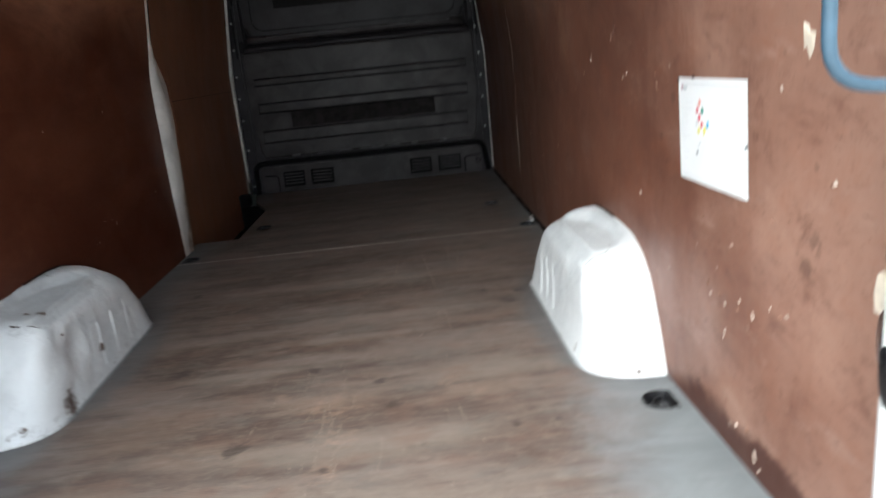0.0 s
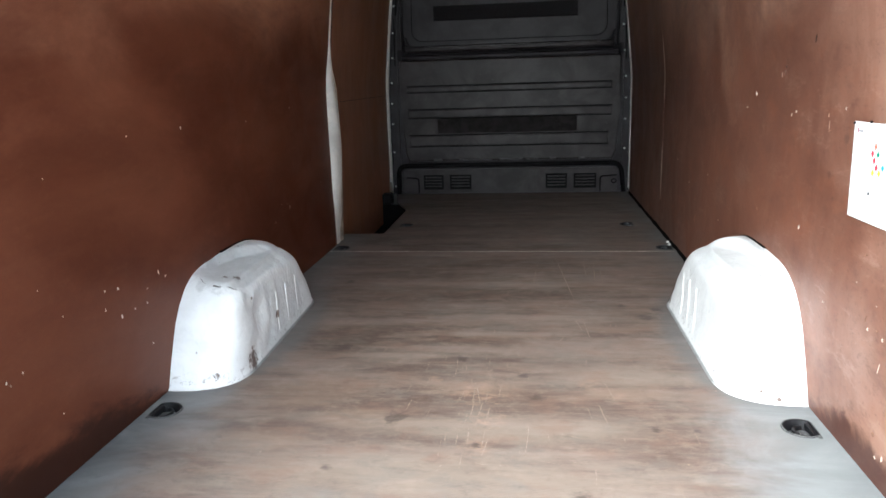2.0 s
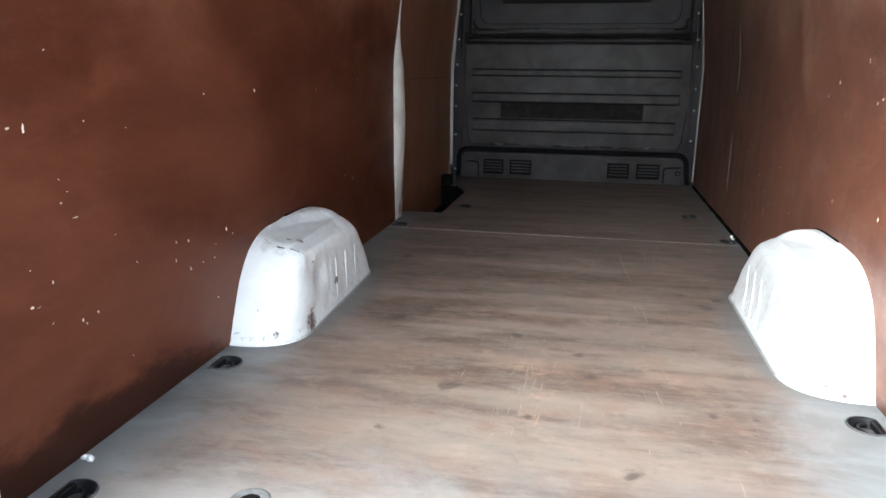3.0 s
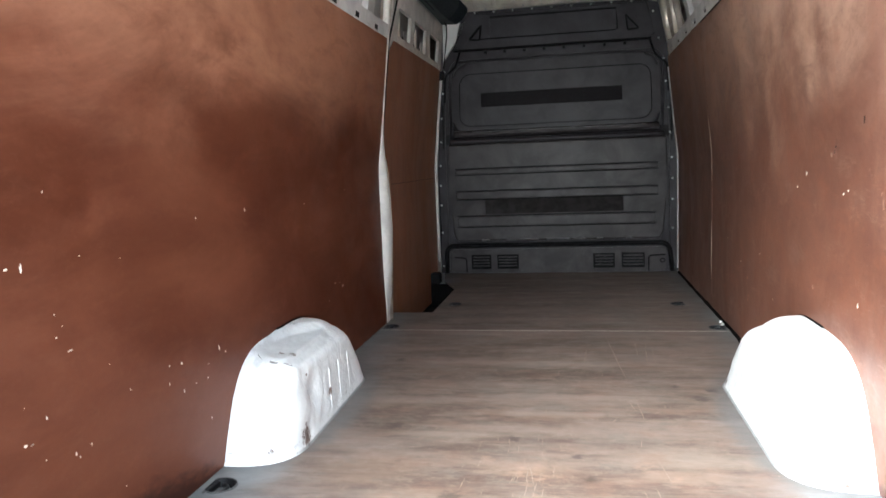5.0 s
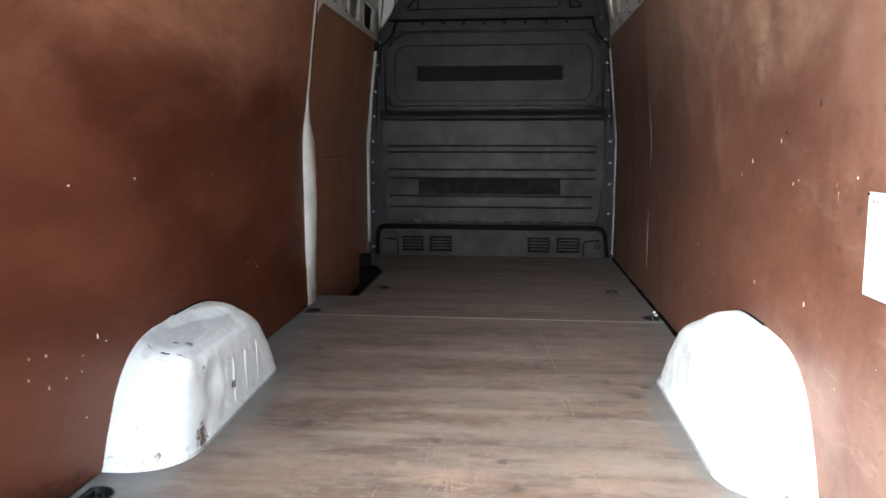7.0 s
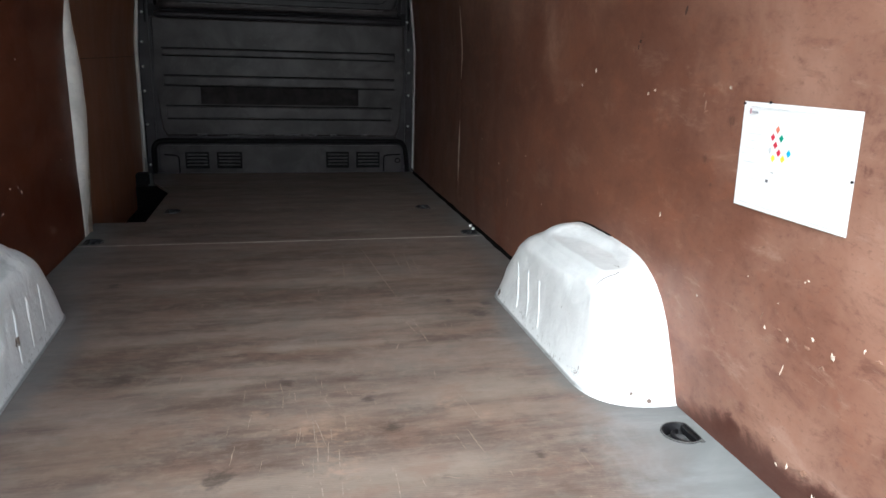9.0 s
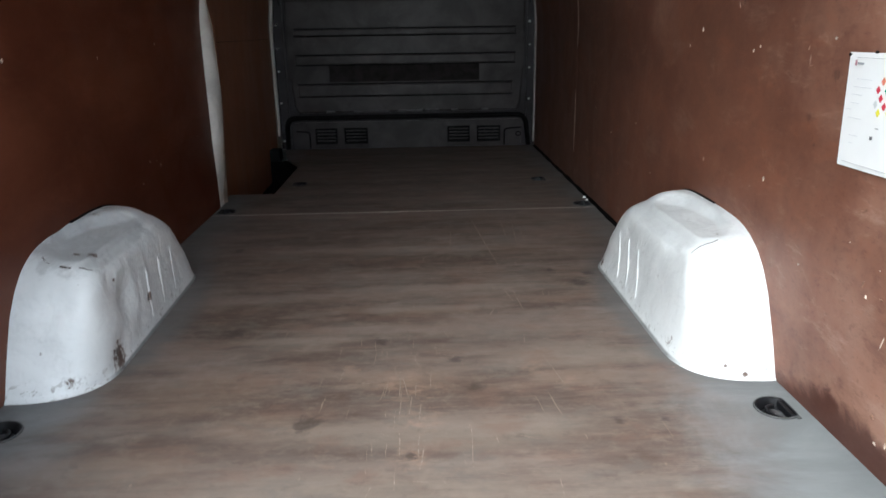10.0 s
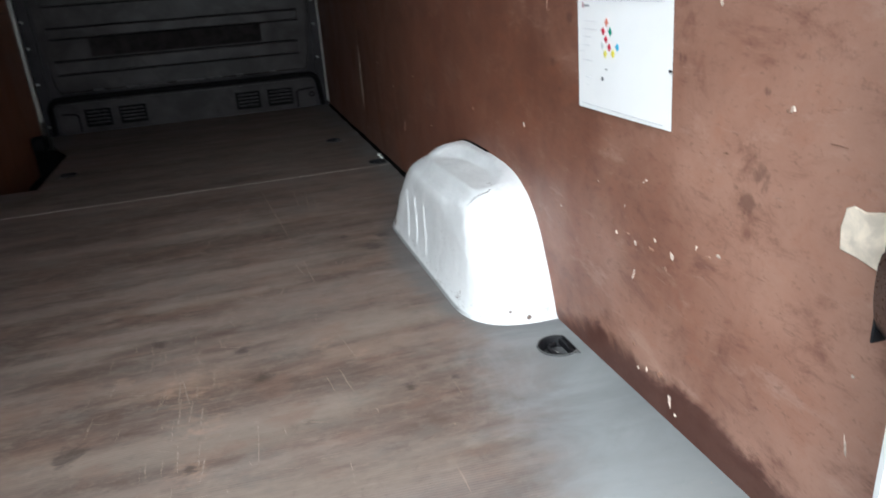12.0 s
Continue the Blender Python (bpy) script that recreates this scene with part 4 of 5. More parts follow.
bm = bmesh.new()
windows = [(3.15, 3.45), (3.54, 3.90), (4.02, 4.34)]
z_lo, z_hi, z_bot, z_top = 1.58, 1.735, 1.50, 1.86
ys = [3.0] + [v for w in windows for v in w] + [4.46]
for i in range(len(ys) - 1):
    a, b = ys[i], ys[i + 1]
    door_sheet(bm, a, b, z_bot, z_lo, DOOR_OFF + 0.008)
    if i % 2 == 0:
        door_sheet(bm, a, b, z_lo, z_hi, DOOR_OFF + 0.008)
    door_sheet(bm, a, b, z_hi, z_top if i else 1.80, DOOR_OFF + 0.008)
part("upper_frame", bm, PILLAR_PAINT, door, "pale grey painted steel with three openings")
for a, b in windows:
    bm = bmesh.new()
    ring = [(a, z_lo), (b, z_lo), (b, z_hi), (a, z_hi)]
    for (p, q), (r, s) in zip(ring, ring[1:] + ring[:1]):
        bm.faces.new([bm.verts.new(c) for c in ((-(wx(q) + DOOR_OFF + 0.008), p, q), (-(wx(s) + DOOR_OFF + 0.008), r, s), (-(wx(s) + 0.058), r, s), (-(wx(q) + 0.058), p, q))])
    part("opening_lip", bm, PILLAR_PAINT, door)
    # dark plate for the shaded inner skin, pale plate for its lit part
    part("shade_plate", box((-0.905, a - 0.03, z_lo - 0.05), (-0.892, b + 0.03, z_hi + 0.03)), TRIM_DARK, door)
    part("lit_plate", box((-0.889, a - 0.02, z_lo - 0.03), (-0.884, a + 0.56 * (b - a), z_hi + 0.02), 0.002), PILLAR_PAINT, door, "pale plate for the lit part of the door's inner steel")
    part("inner_brace", box((-0.886, b - 0.085, z_lo - 0.02), (-0.872, b - 0.055, z_hi + 0.02), 0.004), HEADER_GREY, door)
part("rear_frame", lining(-1, lambda z: 2.80, lambda z: 3.14, -0.16, 1.56, DOOR_OFF + 0.010, 0.004, 24), PILLAR_PAINT, door, "soiled pale paint on the door's folded edge")
part("front_frame", lining(-1, lambda z: 4.39, lambda z: 4.455, -0.1, 1.56, DOOR_OFF + 0.004, 0.004, 24), PILLAR_PAINT, door)
line = [(-(wx(z) + 0.004), lerp_table([(0.0, 2.86), (0.95, 2.792), (1.25, 2.803), (1.5, 2.825), (1.75, 2.96)], z), z) for z in [0.95 + 0.05 * k for k in range(17)]]
line += [(-(wx(1.80) + 0.012), 3.04, 1.82), (-(wx(1.84) + 0.01), 3.16, 1.862), (-(wx(1.87) + 0.008), 3.35, 1.876), (-(wx(1.87) + 0.006), 4.30, 1.876), (-(wx(1.86) + 0.006), 4.40, 1.85), (-(wx(1.8) + 0.006), 4.43, 1.78), (-(wx(1.55) + 0.012), 4.435, 1.54)]
part("seal", tube([(x + 0.003, y, z) for x, y, z in line], 0.005, 7), RUBBER, door, "black rubber door seal", True)
part("front_seal", tube([(-(wx(z) + 0.018), 4.405 + 0.006 * math.sin(z * 9), z) for z in [0.10 + 0.1 * k for k in range(15)]], 0.010, 6), BODY_WHITE, door, "pale edge strip", True)
part("panel_joint", box((-0.9005, 3.10, 0.739), (-0.8985, 4.385, 0.742)), DARK_SCUFF, door, "fine joint between two boards")
part("latch", box((-0.872, 4.40, 1.17), (-0.85, 4.43, 1.21), 0.004), RUBBER, door)
part("latch", box((-0.845, 4.395, 1.46), (-0.80, 4.435, 1.53), 0.006), RUBBER, door)

# pale post between the lining and the sliding door
post = thing("door_post", (-0.88, 2.8, 0.0), "pale soiled steel door post beside the plywood", "door post", "", "structure")
bm = bmesh.new()
zs = [0.0, 0.06, 0.12, 0.2, 0.3, 0.42, 0.55, 0.7, 0.8, 0.88, 0.95, 1.0, 1.05, 1.2, 1.35, 1.5, 1.6, 1.75]
proud = [0.001, 0.002, 0.005, 0.013, 0.022, 0.027, 0.029, 0.028, 0.024, 0.017, 0.010, 0.005, 0.003, 0.002, 0.002, 0.002, 0.002, 0.002]
wide = [0.11, 0.12, 0.125, 0.125, 0.13, 0.135, 0.13, 0.12, 0.105, 0.08, 0.055, 0.04, 0.03, 0.028, 0.028, 0.03, 0.034, 0.04]
face_rows, fold_rows = [], []
for i in range(81):
    z = 1.75 * i / 80
    h, w = lerp_table(list(zip(zs, proud)), z) * 1.2, lerp_table(list(zip(zs, wide)), z) * 1.12
    a = lerp_table(left_end, z) + 0.002
    x = -(wx(z) + 0.002)
    low = max(0.0, 1 - z / 0.42)
    bend = 0.0022 * noise.noise(Vector((z * 9, 4, 0))) + 0.0040 * low * math.sin(z * 31)
    crest = 0.80 - 0.22 * low + 0.05 * math.sin(z * 13)
    edge = a + w * crest
    face_rows.append([bm.verts.new(c) for c in ((x - 0.03, a - 0.001, z), (x - 0.001, a, z), (x + h + bend, a + 0.014, z), (x + h * 0.92 - bend, edge, z))])
    fold_rows.append([(x + h * 0.92 - bend, edge, z), (x + h * 0.60 - 0.004, edge + w * 0.10, z), (x + h * 0.72 + 0.006 * low * math.cos(z * 23), a + w * (0.92 + 0.05 * math.sin(z * 17)), z), (x + h * 0.5, a + w * 1.12, z), (x - 0.06, a + w * 1.12 + 0.005, z)])
for a, b in zip(face_rows, face_rows[1:]):
    for k in range(3):
        bm.faces.new((a[k], a[k + 1], b[k + 1], b[k]))
part("face", bm, PILLAR_PAINT, post, "pale paint rubbed along the edge", True)
bm = bmesh.new()
fold_rows = [[bm.verts.new(c) for c in row] for row in fold_rows]
for a, b in zip(fold_rows, fold_rows[1:]):
    for k in range(4):
        bm.faces.new((a[k], a[k + 1], b[k + 1], b[k]))
part("return_fold", bm, SOILED, post, "brown-soiled crumpled return edge", True)
part("upper_leg", lining(-1, lambda z: 2.80, lambda z: 2.86, 1.45, 1.95, 0.006, 0.02, 10), PILLAR_PAINT, post)

guide = thing("door_guide_cover", (-0.74, 3.6, 1.9), "dark plastic cover over the sliding door guide", "cover")
bm = bmesh.new()
rows = []
for y, xo, zo in ((2.86, 0.0, 0.0), (3.2, 0.0, 0.0), (3.8, 0.0, 0.0), (4.25, 0.01, -0.005), (4.40, 0.05, -0.015)):
    rows.append([bm.verts.new(c) for c in ((-0.80, y, 1.875 + zo), (-0.74 + xo, y, 1.872 + zo), (-0.70 + xo, y, 1.895 + zo), (-0.655 + xo, y, 1.955 + zo), (-0.65 + xo, y, 2.05 + zo), (-0.76, y, 2.06 + zo))])
for a, b in zip(rows, rows[1:]):
    for k in range(5):
        bm.faces.new((a[k], a[k + 1], b[k + 1], b[k]))
bm.faces.new(rows[-1])
part("cover", bm, TRIM_DARK, guide)
corner = prism([(-0.805, 1.60), (-0.66, 1.80), (-0.63, 1.875), (-0.80, 1.875)], 4.46, 4.43, 0.004)
setting("corner_gusset", corner, BODY_WHITE, "pale steel gusset between door and bulkhead", "gusset")


SHEET = plain("bare_bright_steel", (0.90, 0.83, 0.72), 0.24, 0.45, 0.1, 9, dirt=(0.50, 0.36, 0.23))
bm = bmesh.new()
rows = []
fold = [(0.0, 0.85, 1.60), (0.22, 0.835, 1.70), (0.44, 0.815, 1.80), (0.66, 0.80, 1.90), (0.86, 0.775, 1.985), (1.0, 0.72, 2.05)]
for i in range(25):
    y = 3.93 + 0.51 * i / 24
    line = []
    for k in range(25):
        v = k / 24
        x = lerp_table([(a, b) for a, b, _ in fold], v) - 0.05 * (y - 3.98)
        z = lerp_table([(a, c) for a, _, c in fold], v)
        p = Vector((0.0, y * 7, z * 5))
        crease = 0.016 * abs(noise.noise(p)) + 0.006 * noise.noise(p * 3.1) + 0.020 * max(0.0, math.sin((y - 3.98) * 24)) ** 3
        line.append(bm.verts.new((x - crease * min(1.0, 8 * v, 8 * (1 - v)), y, z)))
    rows.append(line)
for a, b in zip(rows, rows[1:]):
    for k in range(24):
        bm.faces.new((a[k], a[k + 1], b[k + 1], b[k]))
setting("corner_sheet", bm, SHEET, "bare shiny creased steel corner between rail and header", "corner sheet", True)
for y, r in ((4.10, 0.020), (4.33, 0.032)):
    setting("corner_fold", tube([(0.835 - 0.03 * (y - 3.98) - 0.010, y, 1.64), (0.81 - 0.05 * (y - 3.98) - 0.012, y, 1.80), (0.79 - 0.06 * (y - 3.98) - 0.012, y, 1.93)], r, 14), SHEET, "rounded fold pressed into the steel corner", "fold", True)


# ---- bulkhead ----
bulk = thing("bulkhead", (0, BULK_Y, 0), "dark grey moulded plastic bulkhead with vents and grip strips", "bulkhead", "", "structure")
Y = BULK_Y
half = [(0.885, 0.0), (0.885, 0.76), (0.86, 1.15), (0.835, 1.44), (0.825, 1.53), (0.79, 1.68), (0.76, 1.83), (0.735, 1.95)]
outline = half + [(-x, z) for x, z in reversed(half)]
part("back_panel", prism(outline, Y + 0.02, Y, 0.004), PLASTIC, bulk)
lower = [(0.75, 0.245), (0.775, 0.30), (0.795, 0.6), (0.80, 0.965), (0.79, 0.985)]
part("lower_panel", prism(lower + [(-x, z) for x, z in reversed(lower)], Y + 0.002, Y - 0.022, 0.014, 3), PLASTIC_TOP, bulk, "scuffed dark plastic", False)
# scuffs and highlights along the edges, put in as pale bars
for x0, x1 in ((-0.56, -0.50), (-0.37, -0.13), (-0.07, 0.10), (0.12, 0.21), (0.30, 0.34), (0.51, 0.555)):
    part("scuff_highlight", tube([(x0 + (x1 - x0) * i / 8, Y - 0.0235 + 0.0015 * math.sin(x0 * 9 + i * 2.1), 0.257 + 0.0015 * math.sin(x0 * 7 + i * 0.9)) for i in range(9)], 0.0055, 6), SCUFF_GLINT, bulk, "edge with scuffs and painted highlights", True)
upper_out = rounded(-0.755, 0.755, 1.055, 1.575, 0.10, 8, 0.02)
part("upper_panel", prism(upper_out, Y + 0.002, Y - 0.05, 0.03, 5), PLASTIC, bulk)
part("upper_inset", prism(rounded(-0.69, 0.69, 1.115, 1.49, 0.08, 8, 0.01), Y - 0.045, Y - 0.0545, 0.004), PLASTIC, bulk)
part("roll_edge", tube([(-0.74 + 1.48 * i / 24, Y - 0.047, 1.060) for i in range(25)], 0.024, 12), PLASTIC_TOP, bulk, "rolled edge in paler scuffed plastic", True)
part("scuff_highlight", tube([(-0.6 + 1.25 * i / 24, Y - 0.0680, 1.072 + 0.002 * math.sin(i * 1.9)) for i in range(25)], 0.0045, 5), SCUFF_GLINT, bulk, "edge with scuffs and painted highlights", True)
# dark strip stands in for the shade under the overhanging panel
part("shadow_gap", box((-0.81, Y - 0.006, 0.985), (0.81, Y + 0.001, 1.06), 0.001), GRIP, bulk)
part("roll_edge", tube([(-0.775 + 1.55 * i / 24, Y - 0.012, 1.002) for i in range(25)], 0.020, 12), PLASTIC, bulk, "", True)
for x0, x1, z0, z1 in ((-0.745, 0.735, 0.757, 0.796), (-0.742, 0.735, 0.57, 0.628), (-0.738, 0.715, 0.362, 0.438)):
    part("rib_band", prism(rounded(x0, x1, z0, z1, 0.006, 3), Y - 0.02, Y - 0.034, 0.005), PLASTIC_TOP, bulk)
    # grooves drawn as black strips, their shade put into the colour
    for z in (z0 - 0.004, z1 + 0.004):
        part("groove", box((x0, Y - 0.0245, z - 0.0045), (x1, Y - 0.0215, z + 0.0045)), RUBBER, bulk)
part("grip_strip", box((-0.528, Y - 0.0595, 1.25), (0.487, Y - 0.054, 1.352), 0.001), GRIP, bulk, "black rough self-adhesive strip")
part("grip_strip", box((-0.523, Y - 0.0345, 0.455), (0.49, Y - 0.021, 0.562), 0.001), GRIP_WORN, bulk, "black rough self-adhesive strip")
# top panel
top_out = [(0.68, 1.675), (0.715, 1.70), (0.69, 1.80), (0.665, 1.915), (0.64, 1.925)]
part("top_panel", prism(top_out + [(-x, z) for x, z in reversed(top_out)], Y + 0.002, Y - 0.03, 0.008), PLASTIC, bulk)
part("top_inset", prism(rounded(-0.45, 0.455, 1.745, 1.895, 0.012, 3), Y - 0.028, Y - 0.036, 0.003), PLASTIC, bulk)
for pts, r in (([(-0.445, 1.892), (0.45, 1.892), (0.457, 1.748)], 0.007), ([(-0.54, 1.742), (0.45, 1.742)], 0.004)):
    part("groove", tube([(x, Y - 0.0345, z) for x, z in pts], r, 5), RUBBER, bulk)
for s in (-1, 1):
    tri = corner_line([(s * 0.515, Y - 0.032, 1.84), (s * 0.605, Y - 0.032, 1.745), (s * 0.53, Y - 0.032, 1.738), (s * 0.515, Y - 0.032, 1.84)], 0.012)
    part("moulded_triangle", tube(tri, 0.007, 5), RUBBER, bulk)
    # black bar paints the dark crease of the fold
    shoulder = corner_line([(s * 0.68, Y - 0.012, 1.672), (s * 0.715, Y - 0.012, 1.56), (s * 0.80, Y - 0.012, 1.49), (s * 0.81, Y - 0.012, 1.30)], 0.03)
    part("shoulder_fold", tube(shoulder, 0.008, 6), RUBBER, bulk, "", True)
valley = corner_line([(-0.768, Y, 1.05), (-0.772, Y, 1.45), (-0.745, Y, 1.592), (0.745, Y, 1.592), (0.772, Y, 1.45), (0.768, Y, 1.05)], 0.11, 8)
part("panel_fold", tube(valley, 0.012, 8), PLASTIC, bulk, "", True)
inset_line = [(x, Y - 0.0548, z) for x, z in rounded(-0.692, 0.692, 1.113, 1.492, 0.08, 8, 0.01)]
part("groove", tube(inset_line, 0.0028, 5, True), RUBBER, bulk, "", True)
# black bar paints the shade line below the top panel
part("ledge", tube([(-0.73 + 1.42 * i / 20, Y - 0.03, 1.668) for i in range(21)], 0.009, 6), RUBBER, bulk, "", True)
for i in range(8):
    x = -0.49 + 0.143 * i
    part("tab", box((x - 0.010, Y - 0.022, 1.638), (x + 0.010, Y - 0.001, 1.658), 0.003), RUBBER, bulk)
# side flanges
for s in (-1, 1):
    fl = [(s * 0.815, 0.03), (s * 0.878, 0.03), (s * 0.878, 0.76), (s * 0.852, 1.15), (s * 0.828, 1.42), (s * 0.80, 1.42), (s * 0.815, 1.0)]
    part("side_flange", prism(fl, Y + 0.001, Y - 0.014, 0.005), PLASTIC, bulk)
    part("flange_fold", tube(corner_line([(s * 0.83, Y - 0.016, 0.95), (s * 0.823, Y - 0.016, 1.28)], 0.01), 0.006, 5), RUBBER, bulk)
    for z in (0.06, 0.32, 0.53, 0.68, 0.83, 1.008, 1.183, 1.368, 1.526, 1.67, 1.855):
        x = lerp_table([(a, b) for b, a in half], z) - (0.05 if s > 0 else 0.022)
        part("bolt", disc((s * x, Y - 0.018, z), (0, -1, 0), 0.0085, 0.010, 10, 0.3), STEEL, bulk, "bright steel bolt head", True)
for i in range(9):
    x = -0.56 + 1.12 * i / 8
    part("bolt", disc((x, Y - 0.012, 1.938), (0, -1, 0), 0.0085, 0.012, 10, 0.3), STEEL, bulk, "bright steel bolt head", True)
# foot panel, its seal and vents
arch_line = corner_line([(-0.838, Y - 0.016, 0.005), (-0.835, Y - 0.016, 0.215), (0.812, Y - 0.016, 0.215), (0.836, Y - 0.016, 0.005)], 0.07, 8)
part("foot_seal", tube(arch_line, 0.018, 8), RUBBER, bulk, "thick black rubber bead", True)
part("foot_panel", prism(rounded(-0.80, 0.79, 0.002, 0.185, 0.03, 5), Y + 0.001, Y - 0.012, 0.006), PLASTIC_TOP, bulk)
for x0, x1 in ((-0.645, -0.495), (-0.446, -0.285), (0.27, 0.425), (0.475, 0.638)):
    vent = part("vent", box((x0, Y - 0.0155, 0.034), (x1, Y - 0.011, 0.142), 0.002), RUBBER, bulk, "black louvred vent")
    for z in (0.036, 0.136):
        part("vent_rim", box((x0, Y - 0.022, z - 0.003), (x1, Y - 0.0145, z + 0.006), 0.002), RUBBER, vent)
    for x in (x0, x1 - 0.008):
        part("vent_rim", box((x, Y - 0.0225, 0.036), (x + 0.008, Y - 0.0145, 0.14), 0.002), RUBBER, vent)
    for k in range(4):
        z = 0.052 + 0.0225 * k
        bm = bmesh.new()
        add_box(bm, (x0 + 0.012, Y - 0.023, z), (x1 - 0.012, Y - 0.017, z + 0.010), 0.002)
        part("slat", bm, PLASTIC_TOP, vent)
for s, x0, x1 in ((-1, -0.775, -0.684), (1, 0.667, 0.785)):
    part("pocket_rim", tube(corner_line([(x0 if s > 0 else x1, Y - 0.014, 0.005), (x0 if s > 0 else x1, Y - 0.014, 0.118), (x1 if s > 0 else x0, Y - 0.014, 0.125)], 0.025), 0.005, 5), RUBBER, bulk)
ring = [(0.765 + 0.017 * math.cos(a), Y - 0.018, 0.082 + 0.014 * math.sin(a)) for a in [2 * math.pi * k / 14 for k in range(14)]]
part("pull_ring", tube(ring, 0.004, 6, True), RUBBER, bulk)
setting("floor_edge_trim", box((-0.86, Y - 0.02, -0.012), (0.868, Y + 0.01, 0.003), 0.001), PLASTIC, "dark strip between floor and bulkhead", "trim")


# ---- wheel arches ----
Y_FRONT = [(0.0, 0.922), (0.087, 0.958), (0.181, 1.004), (0.23, 1.04), (0.262, 1.075)]


def shoulder_in(z):
    """How far the inner side rolls over towards the top."""
    return 0.034 * (1 - math.sqrt(max(0.0, 1 - ((z - 0.215) / 0.0475) ** 2))) if z > 0.215 else 0.0


def arch_ring(z, inner, skew, back, out=0.0, n=18, flare=0.0):
    """The arch's outline on one level, from the wall round and back to the wall."""
    yf, yb = lerp_table(Y_FRONT, z) - out, lerp_table(back, z) + out
    xi = inner + 0.10 * z + shoulder_in(z) - out - flare * max(0.0, 1 - z / 0.10) ** 2
    a, bf, bb = 0.874 - xi, 0.20 - 0.30 * z, 0.17 + 0.2 * z
    e, g = 2 / (2.8 + 12.0 * z), 2 / (2.4 + 1.0 * z)
    pts = []
    for k in range(n + 1):
        t = math.pi / 2 * k / n
        pts.append((0.874 - a * math.sin(t) ** e, yf + bf - bf * max(0.0, math.cos(t)) ** e))
    y0, y1 = yf + bf, yb - bb
    for k in range(1, 36):
        pts.append((xi, y0 + (y1 - y0) * k / 36))
    for k in range(n + 1):
        t = math.pi / 2 * (1 - k / n)
        pts.append((0.874 - a * math.sin(t) ** g, yb - bb + bb * max(0.0, math.cos(t)) ** g))
    return [(x + skew * max(0.0, y - 1.05) / 0.72 * (0.874 - x) / a, y) for x, y in pts]


def wheel_arch(side, material, label, inner, skew, back, tall, dish, dents, ribs, lean, cracks, flare=0.0):
    """A pressed white wheel box with a trodden-in top and three upright ribs."""
    at = Vector((side * 0.80, 1.38, 0.0))
    arch = thing("wheel_arch", at, label, "wheel arch", "wheel arches")
    bm = bmesh.new()
    rows = [(arch_ring(0.0, inner, skew, back, out, flare=flare), z) for out, z in ((0.0035, 0.0008), (0.003, 0.0016), (0.0006, 0.0035))]
    levels = [0.010 + (0.262 - 0.010) * i / 26 for i in range(27)]
    rows += [(arch_ring(z, inner, skew, back, flare=flare), z) for z in levels]
    last = rows[-1][0]
    for i in range(1, 51):
        s = 1 - i / 50
        rows.append(([(0.874 + (x - 0.874) * s, 1.38 + (y - 1.38) * s) for x, y in last], 0.262 + 0.055 * (1 - s ** 4)))
    grid = []
    for xy, z in rows:
        line = []
        for x, y in xy:
            p = Vector((x, y, z * tall))
            for c, r, push in dents:
                d = (p - Vector(c)).length / r
                if d < 1:
                    p = p + Vector(push) * (1 - d * d) ** 2
            if z > 0.01:
                k = 0.0022 * noise.noise(p * 11 + Vector((side * 7, 0, 0))) + 0.0010 * noise.noise(p * 27)
                p.x += k * min(1.0, (0.874 - x) * 12)
                p.z += k * 0.6
            # the trodden-in top ends in a sharp lip towards the rear doors
            if z > 0.25:
                cx, cy, ax, ay, level = dish
                u, v = (p.x - cx) / ax, (p.y - cy) / ay
                turn = math.atan2(v, u)
                d = (abs(u) ** 2.6 + abs(v) ** 2.6) ** (1 / 2.6) * (1 + 0.08 * math.sin(3 * turn + side) + 0.03 * math.sin(7 * turn))
                w = min(max((1.06 - d) / (0.13 + 0.30 * max(0.0, u) + 0.25 * max(0.0, v)), 0.0), 1.0)
                w = w * w * (3 - 2 * w)
                flat = level + 0.11 * (p.x - 0.74) + 0.0018 * noise.noise(p * 13)
                p.z = p.z * (1 - w) + min(p.z, flat) * w
            line.append(bm.verts.new((side * p.x, p.y, p.z)))
        grid.append(line)
    for a, b in zip(grid, grid[1:]):
        for k in range(len(a) - 1):
            bm.faces.new((a[k], a[k + 1], b[k + 1], b[k]))
    bmesh.ops.remove_doubles(bm, verts=bm.verts, dist=0.0002)
    top = BVHTree.FromBMesh(bm)
    pressing = part("pressing", bm, material, arch, "", True)
    # cracked paint along the lip
    for trail, wide in cracks:
        strip = bmesh.new()
        rows = []
        for i, (x, y) in enumerate(trail):
            w = wide * (0.35 + 0.65 * abs(math.sin(i * 1.9 + side)))
            pair = []
            for q in (-1, 1):
                hit = top.find_nearest(Vector((side * x, y + q * w, 0.275)))[0]
                pair.append(strip.verts.new(hit + Vector((0, 0, 0.0007))))
            rows.append(pair)
        for a, b in zip(rows, rows[1:]):
            strip.faces.new((a[0], a[1], b[1], b[0]))
        part("paint_crack", strip, CRACK, pressing, "dark crack in the paint")
    # thin black line follows the dark gap between arch and wall
    front, rear = lerp_table(Y_FRONT, 0.262), lerp_table(back, 0.262)
    gap = [(side * 0.8685, 1.38 + (front - 1.38) * k / 8, (0.262 + 0.055 * (1 - (k / 8) ** 4)) * tall) for k in (1,)]
    gap += [(side * 0.8685, 1.38 + (rear - 1.38) * k / 8, (0.262 + 0.055 * (1 - (k / 8) ** 4)) * tall) for k in range(0, 8)]
